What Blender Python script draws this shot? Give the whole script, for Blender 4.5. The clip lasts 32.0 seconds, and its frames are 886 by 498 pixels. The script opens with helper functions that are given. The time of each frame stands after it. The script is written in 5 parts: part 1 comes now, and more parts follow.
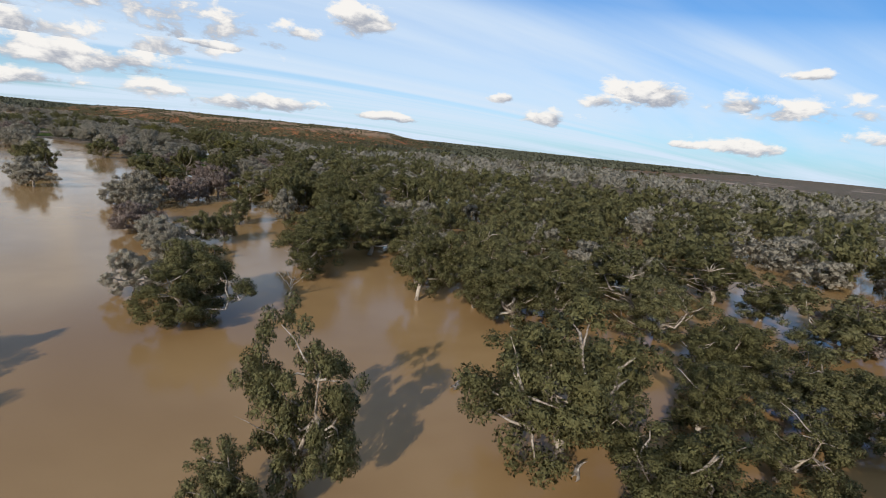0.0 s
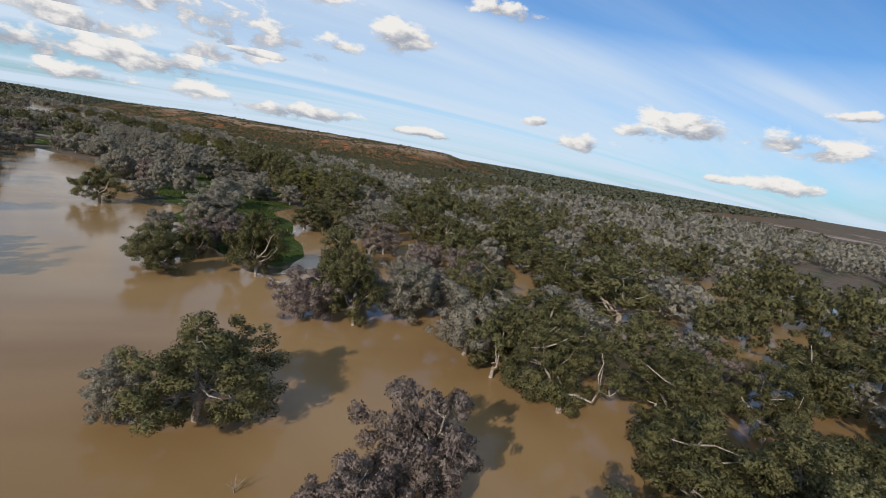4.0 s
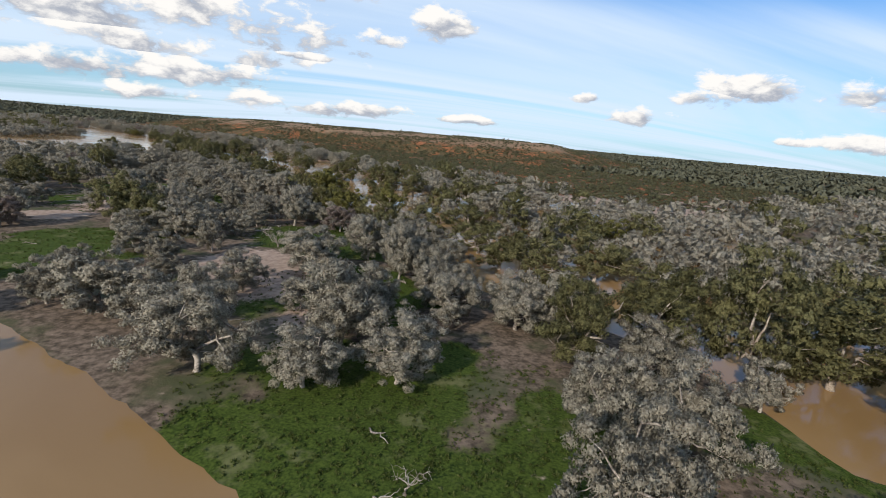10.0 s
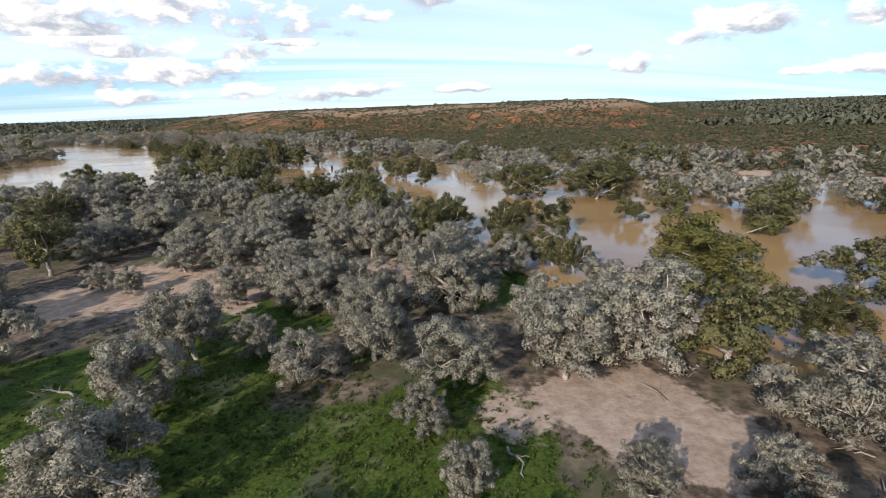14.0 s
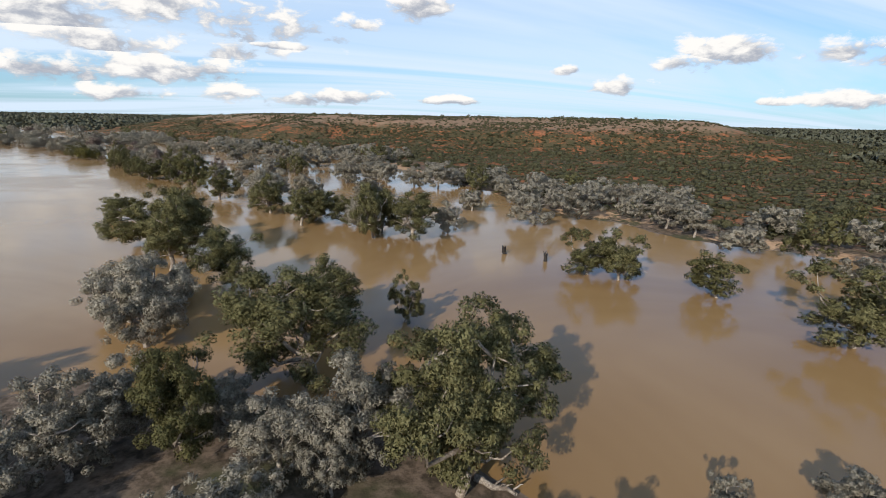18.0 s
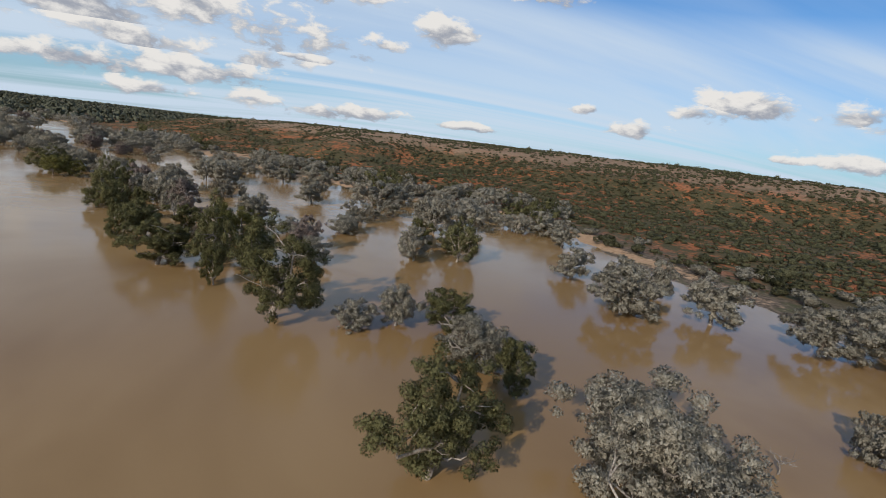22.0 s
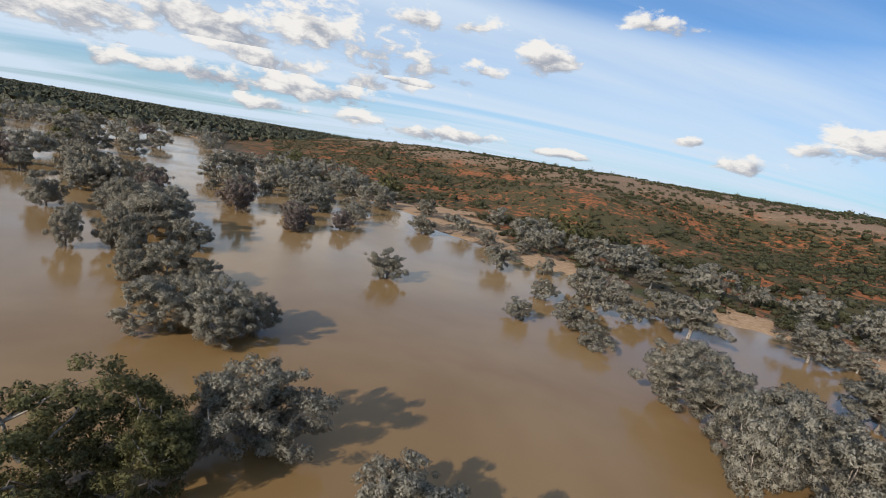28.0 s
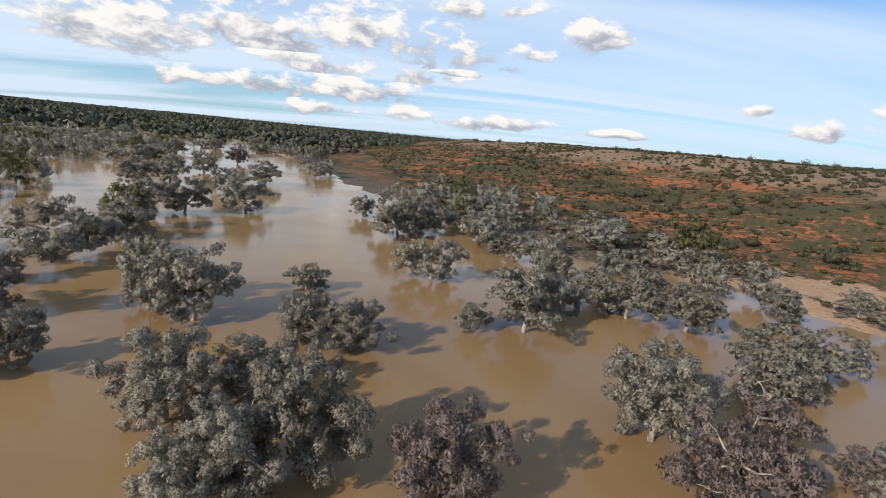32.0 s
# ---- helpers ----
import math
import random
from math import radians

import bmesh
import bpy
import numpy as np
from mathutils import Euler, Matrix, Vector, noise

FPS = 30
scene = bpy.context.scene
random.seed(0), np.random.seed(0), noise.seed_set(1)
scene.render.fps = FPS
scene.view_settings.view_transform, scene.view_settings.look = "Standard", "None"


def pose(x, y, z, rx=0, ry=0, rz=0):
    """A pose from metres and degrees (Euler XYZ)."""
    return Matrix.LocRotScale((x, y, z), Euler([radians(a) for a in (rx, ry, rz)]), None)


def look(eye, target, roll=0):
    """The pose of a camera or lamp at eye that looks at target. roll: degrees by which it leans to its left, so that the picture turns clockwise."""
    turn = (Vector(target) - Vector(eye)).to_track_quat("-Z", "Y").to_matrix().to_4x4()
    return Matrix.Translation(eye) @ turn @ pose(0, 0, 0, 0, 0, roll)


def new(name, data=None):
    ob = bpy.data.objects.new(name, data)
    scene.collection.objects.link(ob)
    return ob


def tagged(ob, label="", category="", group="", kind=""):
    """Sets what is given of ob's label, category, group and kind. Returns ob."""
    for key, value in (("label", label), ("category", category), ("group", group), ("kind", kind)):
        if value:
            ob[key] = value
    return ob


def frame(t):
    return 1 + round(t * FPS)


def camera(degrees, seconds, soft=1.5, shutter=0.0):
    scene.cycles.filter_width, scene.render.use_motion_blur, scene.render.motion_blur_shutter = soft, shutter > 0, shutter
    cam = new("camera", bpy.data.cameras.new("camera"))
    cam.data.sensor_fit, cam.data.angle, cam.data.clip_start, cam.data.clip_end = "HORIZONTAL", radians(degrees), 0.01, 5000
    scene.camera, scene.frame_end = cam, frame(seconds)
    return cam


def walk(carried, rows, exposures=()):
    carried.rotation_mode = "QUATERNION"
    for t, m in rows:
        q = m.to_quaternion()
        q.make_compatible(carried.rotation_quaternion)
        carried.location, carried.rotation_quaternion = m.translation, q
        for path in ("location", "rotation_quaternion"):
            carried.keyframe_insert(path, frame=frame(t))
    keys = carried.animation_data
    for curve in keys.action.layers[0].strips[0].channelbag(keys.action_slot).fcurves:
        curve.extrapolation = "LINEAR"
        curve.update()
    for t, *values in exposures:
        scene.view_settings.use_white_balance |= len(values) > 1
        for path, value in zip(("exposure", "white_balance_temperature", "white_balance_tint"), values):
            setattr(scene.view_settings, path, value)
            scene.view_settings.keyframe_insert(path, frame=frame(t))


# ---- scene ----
cam = camera(84.48, 32.0, soft=0.75)


def aim(x, y, z, yaw, pitch, roll):
    return pose(x, y, z, 90 + pitch, 0, yaw) @ pose(0, 0, 0, 0, 0, roll)


# seconds, place, yaw to the left, pitch up, roll
PATH = [
    (0, 0.00, 0.00, 22.34, 0.02, -12.22, 5.98),
    (0.5, -8.49, 14.76, 22.73, 0.26, -12.22, 6.01),
    (1, -16.86, 29.25, 23.08, 0.58, -12.31, 5.88),
    (1.5, -25.13, 43.10, 23.38, 0.88, -12.36, 5.97),
    (2, -33.34, 56.15, 23.75, 1.00, -12.26, 6.48),
    (2.5, -41.30, 68.78, 24.13, 1.27, -12.31, 6.46),
    (3, -49.46, 81.96, 24.46, 2.10, -11.90, 7.41),
    (3.5, -57.80, 95.24, 24.80, 2.58, -11.13, 8.90),
    (5.5, -89.92, 147.73, 26.05, 3.64, -10.25, 10.30),
    (6, -99.77, 160.25, 26.26, 3.97, -10.50, 10.00),
    (6.5, -110.66, 172.48, 26.57, 4.43, -10.46, 10.08),
    (7, -121.66, 184.67, 26.73, 5.21, -10.78, 9.45),
    (7.5, -132.25, 197.00, 26.61, 6.87, -11.59, 7.82),
    (8, -142.38, 208.79, 26.57, 7.46, -11.89, 7.09),
    (8.5, -152.38, 219.77, 26.57, 7.92, -12.06, 6.73),
    (9, -162.46, 231.16, 26.88, 8.60, -12.27, 6.12),
    (9.5, -173.87, 243.47, 27.01, 8.99, -12.48, 5.52),
    (10, -186.38, 256.90, 26.97, 9.41, -12.79, 5.00),
    (10.5, -198.65, 270.12, 27.01, 9.67, -13.12, 4.42),
    (11, -210.88, 283.84, 26.98, 9.91, -13.32, 4.01),
    (11.5, -223.14, 297.96, 26.69, 10.43, -14.22, 2.08),
    (12, -235.39, 312.20, 26.05, 10.99, -15.09, 0.29),
    (12.5, -247.46, 326.80, 25.66, 11.26, -15.88, -1.49),
    (13, -259.56, 341.26, 25.30, 11.18, -15.91, -1.67),
    (13.5, -271.55, 355.80, 25.21, 11.10, -15.91, -1.92),
    (14, -283.47, 370.18, 25.15, 10.67, -15.98, -1.84),
    (14.5, -295.38, 385.47, 25.32, 10.15, -16.10, -2.05),
    (15, -306.75, 400.43, 25.47, 9.68, -16.23, -2.10),
    (15.5, -318.04, 415.11, 25.63, 9.52, -16.24, -2.04),
    (17.5, -362.53, 473.31, 26.38, 8.88, -15.32, 0.04),
    (18, -373.50, 487.61, 26.20, 8.28, -14.76, 1.23),
    (18.5, -384.36, 501.73, 26.05, 7.90, -14.23, 2.36),
    (19, -395.35, 515.49, 26.08, 7.78, -14.02, 2.88),
    (19.5, -406.39, 529.16, 26.26, 7.88, -13.61, 3.65),
    (20, -417.48, 542.74, 26.41, 8.06, -13.22, 4.52),
    (20.5, -428.87, 556.37, 26.42, 8.13, -12.96, 4.96),
    (21, -440.47, 569.99, 26.35, 8.33, -12.69, 5.49),
    (21.5, -452.09, 583.79, 26.16, 8.68, -12.32, 6.18),
    (22, -463.56, 598.06, 25.94, 8.90, -12.07, 6.97),
    (22.5, -474.85, 611.87, 25.87, 9.47, -11.87, 7.11),
    (23, -485.91, 624.95, 25.76, 10.16, -11.59, 8.03),
    (23.5, -497.87, 637.16, 25.60, 10.62, -11.29, 8.26),
    (24, -509.64, 648.95, 25.28, 11.50, -10.78, 9.27),
    (24.5, -521.38, 660.85, 24.81, 12.17, -10.57, 9.38),
    (25, -533.31, 672.12, 24.24, 12.86, -10.41, 9.56),
    (25.5, -545.03, 683.14, 23.96, 13.67, -10.38, 9.72),
    (27.5, -593.78, 721.54, 23.95, 18.55, -10.87, 9.71),
    (28, -606.12, 730.65, 24.26, 19.18, -10.87, 9.93),
    (28.5, -618.41, 739.77, 24.32, 19.74, -10.75, 10.10),
    (29, -630.77, 748.68, 24.26, 20.32, -10.61, 10.15),
    (29.5, -643.31, 757.19, 24.19, 20.84, -10.69, 9.90),
    (30, -656.08, 765.48, 24.16, 21.54, -10.91, 9.36),
    (30.5, -669.08, 773.68, 24.18, 23.25, -11.76, 7.56),
    (31, -682.26, 781.67, 24.29, 25.04, -12.61, 5.93),
    (31.5, -695.74, 789.42, 24.54, 25.40, -12.69, 5.76),
    (32, -709.66, 797.04, 24.80, 25.61, -12.70, 5.70),
]
walk(cam, [(row[0], aim(*row[1:])) for row in PATH],
     exposures=[(0, -0.08), (3, -0.12), (6, -0.3), (9, -0.1), (11, 0.18), (13, 0.38), (15.5, 0.3), (19, -0.08), (22, -0.3), (25, -0.25), (28, -0.15), (30.5, -0.1), (32, 0.0)])

# ---- light: low sun behind the flight, veiled blue sky with fair-weather cumulus ----
SUN_EL = 25.5
SUN_AZ = 200.0    # bearing of the sun, from +y towards +x
world = bpy.data.worlds.new("sky")
scene.world = world
world.use_nodes = True
SKY = world.node_tree
for n in list(SKY.nodes):
    SKY.nodes.remove(n)


def node(tree, kind, **values):
    made = tree.nodes.new(kind)
    for key, value in values.items():
        if key == "operation":
            made.operation = value
        elif key == "blend_type":
            made.blend_type = value
        elif key == "data_type":
            made.data_type = value
    return made


def sock(tree, value, socket):
    """Feeds a number, a colour or another node's output into a socket."""
    if isinstance(value, bpy.types.NodeSocket):
        tree.links.new(value, socket)
    else:
        socket.default_value = value


def calc(tree, op, a, b=0.0, c=0.0):
    made = node(tree, "ShaderNodeMath", operation=op)
    sock(tree, a, made.inputs[0])
    sock(tree, b, made.inputs[1])
    sock(tree, c, made.inputs[2])
    return made.outputs[0]


def ramp(tree, value, low, high, to_low=0.0, to_high=1.0):
    made = tree.nodes.new("ShaderNodeMapRange")
    made.interpolation_type = "SMOOTHSTEP"
    for n, v in enumerate((value, low, high, to_low, to_high)):
        sock(tree, v, made.inputs[n])
    return made.outputs[0]


def blend(tree, factor, a, b, how="MIX"):
    made = tree.nodes.new("ShaderNodeMix")
    made.data_type = "RGBA"
    made.blend_type = how
    sock(tree, factor, made.inputs[0])
    sock(tree, a, made.inputs[6])
    sock(tree, b, made.inputs[7])
    return made.outputs[2]


def grain(tree, where, scale, detail=3.0, rough=0.5, warp=0.0):
    made = tree.nodes.new("ShaderNodeTexNoise")
    if where is not None:
        tree.links.new(where, made.inputs["Vector"])
    made.inputs["Scale"].default_value = scale
    made.inputs["Detail"].default_value = detail
    made.inputs["Roughness"].default_value = rough
    made.inputs["Distortion"].default_value = warp
    return made.outputs[0]


way = SKY.nodes.new("ShaderNodeTexCoord").outputs["Generated"]
xyz = SKY.nodes.new("ShaderNodeSeparateXYZ")
SKY.links.new(way, xyz.inputs[0])
bearing = calc(SKY, "MULTIPLY", calc(SKY, "ARCTAN2", xyz.outputs[0], xyz.outputs[1]), 57.2958)
height = calc(SKY, "MULTIPLY", calc(SKY, "ARCSINE", xyz.outputs[2]), 57.2958)
air = SKY.nodes.new("ShaderNodeTexSky")
air.sky_type = "NISHITA"
air.sun_disc = False
air.sun_elevation = radians(SUN_EL)
air.sun_rotation = radians(SUN_AZ)
air.altitude = 100
air.dust_density = 0.6
air.ozone_density = 2.0

# high veil: streaks drawn out along one direction of a flat layer
flat = SKY.nodes.new("ShaderNodeCombineXYZ")
lift = calc(SKY, "ADD", calc(SKY, "MAXIMUM", xyz.outputs[2], 0.0), 0.09)
east = calc(SKY, "DIVIDE", xyz.outputs[0], lift)
north = calc(SKY, "DIVIDE", xyz.outputs[1], lift)
sock(SKY, calc(SKY, "ADD", calc(SKY, "MULTIPLY", east, 0.26), calc(SKY, "MULTIPLY", north, 0.10)), flat.inputs[0])
sock(SKY, calc(SKY, "ADD", calc(SKY, "MULTIPLY", north, 1.0), calc(SKY, "MULTIPLY", east, -0.5)), flat.inputs[1])
streak = grain(SKY, flat.outputs[0], 0.40, 6.0, 0.52, 0.9)
broad = grain(SKY, flat.outputs[0], 0.16, 2.0, 0.5, 0.0)
veil = ramp(SKY, calc(SKY, "ADD", streak, calc(SKY, "MULTIPLY", broad, 0.7)), 0.62, 1.15, 0.04, 0.75)
# the veil is thick low down and breaks into blue above a slanting edge
edge = calc(SKY, "SUBTRACT", height, calc(SKY, "SUBTRACT", 15.6, calc(SKY, "MULTIPLY", bearing, 0.085)))
edge = calc(SKY, "ADD", edge, calc(SKY, "MULTIPLY", calc(SKY, "SUBTRACT", broad, 0.5), 9.0))
thick = ramp(SKY, edge, -3.2, 2.6, 1.0, 0.0)
veil = calc(SKY, "MINIMUM", calc(SKY, "MAXIMUM", calc(SKY, "MULTIPLY", veil, 0.7), calc(SKY, "MULTIPLY", thick, ramp(SKY, calc(SKY, "ADD", streak, calc(SKY, "MULTIPLY", calc(SKY, "SUBTRACT", broad, 0.5), 0.5)), 0.32, 0.62, 0.36, 1.0))), 0.96)
# unseen second veil high overhead, added to whiten the fill light
veil = calc(SKY, "MAXIMUM", veil, calc(SKY, "MULTIPLY", ramp(SKY, height, 24.0, 42.0), ramp(SKY, streak, 0.3, 0.6, 0.15, 0.6)))
haze = ramp(SKY, height, 0.0, 8.0, 0.40, 0.0)
veil = calc(SKY, "MAXIMUM", veil, haze)
clear = blend(SKY, 1.0, air.outputs[0], (0.50, 1.14, 1.72, 1.0), "MULTIPLY")
tone = blend(SKY, veil, clear, (8.7, 10.3, 12.2, 1.0))

# cumulus: soft ellipses of bearing and height, broken up by billows
dome = SKY.nodes.new("ShaderNodeCombineXYZ")
sock(SKY, calc(SKY, "MULTIPLY", bearing, 0.1), dome.inputs[0])
sock(SKY, calc(SKY, "MULTIPLY", height, 0.19), dome.inputs[1])
billow = grain(SKY, dome.outputs[0], 3.4, 9.0, 0.60, 0.2)
lumps = grain(SKY, dome.outputs[0], 1.1, 2.0, 0.5, 0.0)
CLOUDS = [None, None]


def cloud(az, el, wide, tall):
    across = calc(SKY, "MULTIPLY", calc(SKY, "SUBTRACT", bearing, az), 1.0 / (wide * 1.2))
    up = calc(SKY, "MULTIPLY", calc(SKY, "SUBTRACT", height, el), 1.0 / (tall * 1.2))
    below = calc(SKY, "MULTIPLY", calc(SKY, "MINIMUM", up, 0.0), 1.2)
    reach = calc(SKY, "SQRT", calc(SKY, "ADD", calc(SKY, "MULTIPLY", across, across), calc(SKY, "MULTIPLY_ADD", up, up, calc(SKY, "MULTIPLY", below, below))))
    body = calc(SKY, "SUBTRACT", 1.0, reach)
    lit = calc(SKY, "ADD", up, calc(SKY, "MULTIPLY", across, -0.25))
    if CLOUDS[0] is None:
        CLOUDS[0], CLOUDS[1] = body, lit
    else:
        more = calc(SKY, "GREATER_THAN", body, CLOUDS[0])
        CLOUDS[1] = calc(SKY, "ADD", calc(SKY, "MULTIPLY", more, lit), calc(SKY, "MULTIPLY", calc(SKY, "SUBTRACT", 1.0, more), CLOUDS[1]))
        CLOUDS[0] = calc(SKY, "MAXIMUM", body, CLOUDS[0])


cloud(-47.0, 8.8, 9.0, 2.8)
cloud(-35.5, 9.6, 7.0, 3.2)
cloud(-41.0, 6.4, 9.5, 1.1)
cloud(-57.0, 7.0, 7.0, 2.4)
cloud(-38.0, 4.2, 6.0, 1.25)
cloud(-49.0, 3.7, 6.0, 0.9)
cloud(-46.0, 14.6, 8.0, 1.2)
cloud(-40.5, 1.9, 3.0, 0.6)
cloud(-31.0, 2.1, 3.2, 0.9)
cloud(-25.0, 2.0, 2.6, 0.7)
cloud(-20.5, 2.3, 3.2, 0.7)
cloud(-12.0, 11.5, 2.8, 1.3)
cloud(-17.4, 9.7, 1.9, 0.75)
cloud(-20.3, 13.6, 2.6, 0.9)
cloud(-26.5, 13.4, 3.0, 1.1)
cloud(-1.5, 16.0, 3.6, 0.9)
cloud(-26.0, 7.1, 2.2, 0.3)
cloud(-8.5, 2.1, 2.8, 0.35)
cloud(5.0, 5.5, 1.3, 0.4)
cloud(10.6, 3.8, 2.6, 0.8)
cloud(16.0, 5.9, 3.2, 0.9)
cloud(20.6, 6.9, 4.0, 1.15)
cloud(28.0, 6.6, 3.2, 0.8)
cloud(35.5, 6.2, 4.2, 0.95)
cloud(28.6, 2.5, 3.0, 0.65)
cloud(44.0, 4.2, 4.5, 1.0)
cloud(24.0, 2.3, 1.6, 0.4)
cloud(34.0, 9.2, 1.5, 0.4)
shape = calc(SKY, "ADD", CLOUDS[0], calc(SKY, "MULTIPLY", calc(SKY, "SUBTRACT", calc(SKY, "ADD", billow, calc(SKY, "MULTIPLY", lumps, 0.9)), 0.94), 4.4))
cover = ramp(SKY, shape, -0.15, 0.65)
glow = ramp(SKY, calc(SKY, "ADD", CLOUDS[1], calc(SKY, "MULTIPLY", calc(SKY, "SUBTRACT", billow, 0.5), 5.5)), -0.75, 0.75)
puff = blend(SKY, glow, (5.2, 5.6, 6.5, 1.0), (12.0, 11.7, 11.3, 1.0))
tone = blend(SKY, cover, tone, puff)
back = SKY.nodes.new("ShaderNodeBackground")
SKY.links.new(tone, back.inputs[0])
back.inputs[1].default_value = 0.082
SKY.links.new(back.outputs[0], SKY.nodes.new("ShaderNodeOutputWorld").inputs[0])

sun = new("sun", bpy.data.lights.new("sun", "SUN"))
sun.data.energy, sun.data.angle, sun.data.color = 4.3, radians(0.5), (1.0, 0.925, 0.82)
toward = Vector((math.sin(radians(SUN_AZ)) * math.cos(radians(SUN_EL)), math.cos(radians(SUN_AZ)) * math.cos(radians(SUN_EL)), math.sin(radians(SUN_EL))))
sun.matrix_world = look(toward * 100, (0, 0, 0))

# ---- materials ----
def material(name, rough=0.8, shine=0.3):
    made = bpy.data.materials.new(name)
    made.use_nodes = True
    skin = made.node_tree.nodes["Principled BSDF"]
    skin.inputs["Roughness"].default_value = rough
    skin.inputs["Specular IOR Level"].default_value = shine
    return made, made.node_tree, skin


def bumped(tree, skin, value, strength, distance):
    made = tree.nodes.new("ShaderNodeBump")
    made.inputs["Strength"].default_value = strength
    made.inputs["Distance"].default_value = distance
    tree.links.new(value, made.inputs["Height"])
    tree.links.new(made.outputs[0], skin.inputs["Normal"])


def spot(tree):
    return tree.nodes.new("ShaderNodeNewGeometry").outputs["Position"]


def mask(tree, name):
    made = tree.nodes.new("ShaderNodeAttribute")
    made.attribute_name = name
    return made.outputs["Fac"]


def leaf_material(name, dark, mid, pale, rough=0.7, ragged=True):
    """Foliage: varies from tree to tree and from spray to spray."""
    made, tree, skin = material(name, rough, 0.12)
    own = tree.nodes.new("ShaderNodeObjectInfo").outputs["Random"]
    each = tree.nodes.new("ShaderNodeNewGeometry").outputs["Random Per Island"]
    where = spot(tree)
    patch, sprig = grain(tree, where, 0.35, 2.0), grain(tree, where, 3.2, 4.0, 0.7)
    # fine sprig noise darkens the colour to imitate shaded gaps between leaves
    shade = calc(tree, "ADD", calc(tree, "MULTIPLY", each, 0.16), calc(tree, "ADD", calc(tree, "MULTIPLY", patch, 0.35), calc(tree, "MULTIPLY", sprig, 0.75)))
    tone = blend(tree, ramp(tree, shade, 0.46, 0.84), (*dark, 1), (*mid, 1))
    tone = blend(tree, calc(tree, "MULTIPLY", calc(tree, "MULTIPLY", own, 0.9), ramp(tree, sprig, 0.4, 0.62)), tone, (*pale, 1))
    tree.links.new(tone, skin.inputs["Base Color"])
    bumped(tree, skin, sprig, 0.5, 0.3)
    if not ragged:
        return made
    # ragged sprigs with sky between the leaves, and light that shines through them
    gaps = ramp(tree, grain(tree, where, 8.5, 3.0, 0.6), 0.44, 0.46)
    through_, open_ = tree.nodes.new("ShaderNodeBsdfTranslucent"), tree.nodes.new("ShaderNodeBsdfTransparent")
    tree.links.new(tone, through_.inputs[0])
    lit, cut = tree.nodes.new("ShaderNodeMixShader"), tree.nodes.new("ShaderNodeMixShader")
    lit.inputs[0].default_value = 0.30
    tree.links.new(skin.outputs[0], lit.inputs[1])
    tree.links.new(through_.outputs[0], lit.inputs[2])
    tree.links.new(gaps, cut.inputs[0])
    tree.links.new(open_.outputs[0], cut.inputs[1])
    tree.links.new(lit.outputs[0], cut.inputs[2])
    tree.links.new(cut.outputs[0], tree.nodes["Material Output"].inputs[0])
    return made


def bark_material(name, dark, pale, scale):
    made, tree, skin = material(name, 0.85, 0.2)
    where = spot(tree)
    streak = grain(tree, where, scale, 4.0, 0.6, 0.4)
    blotch = grain(tree, where, 0.7, 2.0)
    tone = blend(tree, ramp(tree, calc(tree, "ADD", streak, calc(tree, "MULTIPLY", blotch, 0.6)), 0.6, 1.0), (*dark, 1), (*pale, 1))
    tree.links.new(tone, skin.inputs["Base Color"])
    bumped(tree, skin, streak, 0.5, 0.03)
    return made


GUM_LEAF = leaf_material("gum_leaf", (0.064, 0.060, 0.024), (0.186, 0.172, 0.072), (0.262, 0.240, 0.118))
GOLD_LEAF = leaf_material("gold_leaf", (0.080, 0.076, 0.022), (0.215, 0.196, 0.058), (0.300, 0.262, 0.090))
GREY_LEAF = leaf_material("grey_leaf", (0.160, 0.144, 0.110), (0.410, 0.370, 0.292), (0.505, 0.458, 0.370))
FLUSH_LEAF = leaf_material("flushed_leaf", (0.135, 0.104, 0.090), (0.345, 0.270, 0.230), (0.440, 0.345, 0.298))
SCRUB_LEAF = leaf_material("scrub_leaf", (0.044, 0.045, 0.022), (0.122, 0.116, 0.060), (0.185, 0.175, 0.098))
FAR_LEAF = leaf_material("far_leaf", (0.072, 0.074, 0.046), (0.100, 0.100, 0.066), (0.125, 0.122, 0.086), ragged=False)
PALE_BARK = bark_material("pale_bark", (0.14, 0.105, 0.078), (0.42, 0.36, 0.295), 5.0)
DARK_BARK = bark_material("dark_bark", (0.085, 0.070, 0.058), (0.46, 0.40, 0.34), 6.0)
DEAD_WOOD = bark_material("dead_wood", (0.13, 0.105, 0.086), (0.40, 0.35, 0.295), 7.0)
CHAR = bark_material("charred_wood", (0.010, 0.009, 0.008), (0.050, 0.042, 0.036), 8.0)

# ---- the lie of the land ----
ALONG, ACROSS = np.array((-0.66, 0.7513)), np.array((0.7513, 0.66))


def lattice(x, y, size, seed):
    """Smooth value noise from 0 to 1 on a square lattice."""
    x, y = np.asarray(x, float) / size, np.asarray(y, float) / size
    i, j = np.floor(x).astype(np.int64), np.floor(y).astype(np.int64)
    s, t = x - i, y - j
    s, t = s * s * (3 - 2 * s), t * t * (3 - 2 * t)

    def corner(a, b):
        h = (a * 374761393 + b * 668265263 + seed * 982451653) & 0x7FFFFFFF
        h = ((h ^ (h >> 13)) * 1274126177) & 0x7FFFFFFF
        return ((h ^ (h >> 16)) & 0xFFFF) / 65535.0

    top = corner(i, j) * (1 - s) + corner(i + 1, j) * s
    low = corner(i, j + 1) * (1 - s) + corner(i + 1, j + 1) * s
    return top * (1 - t) + low * t


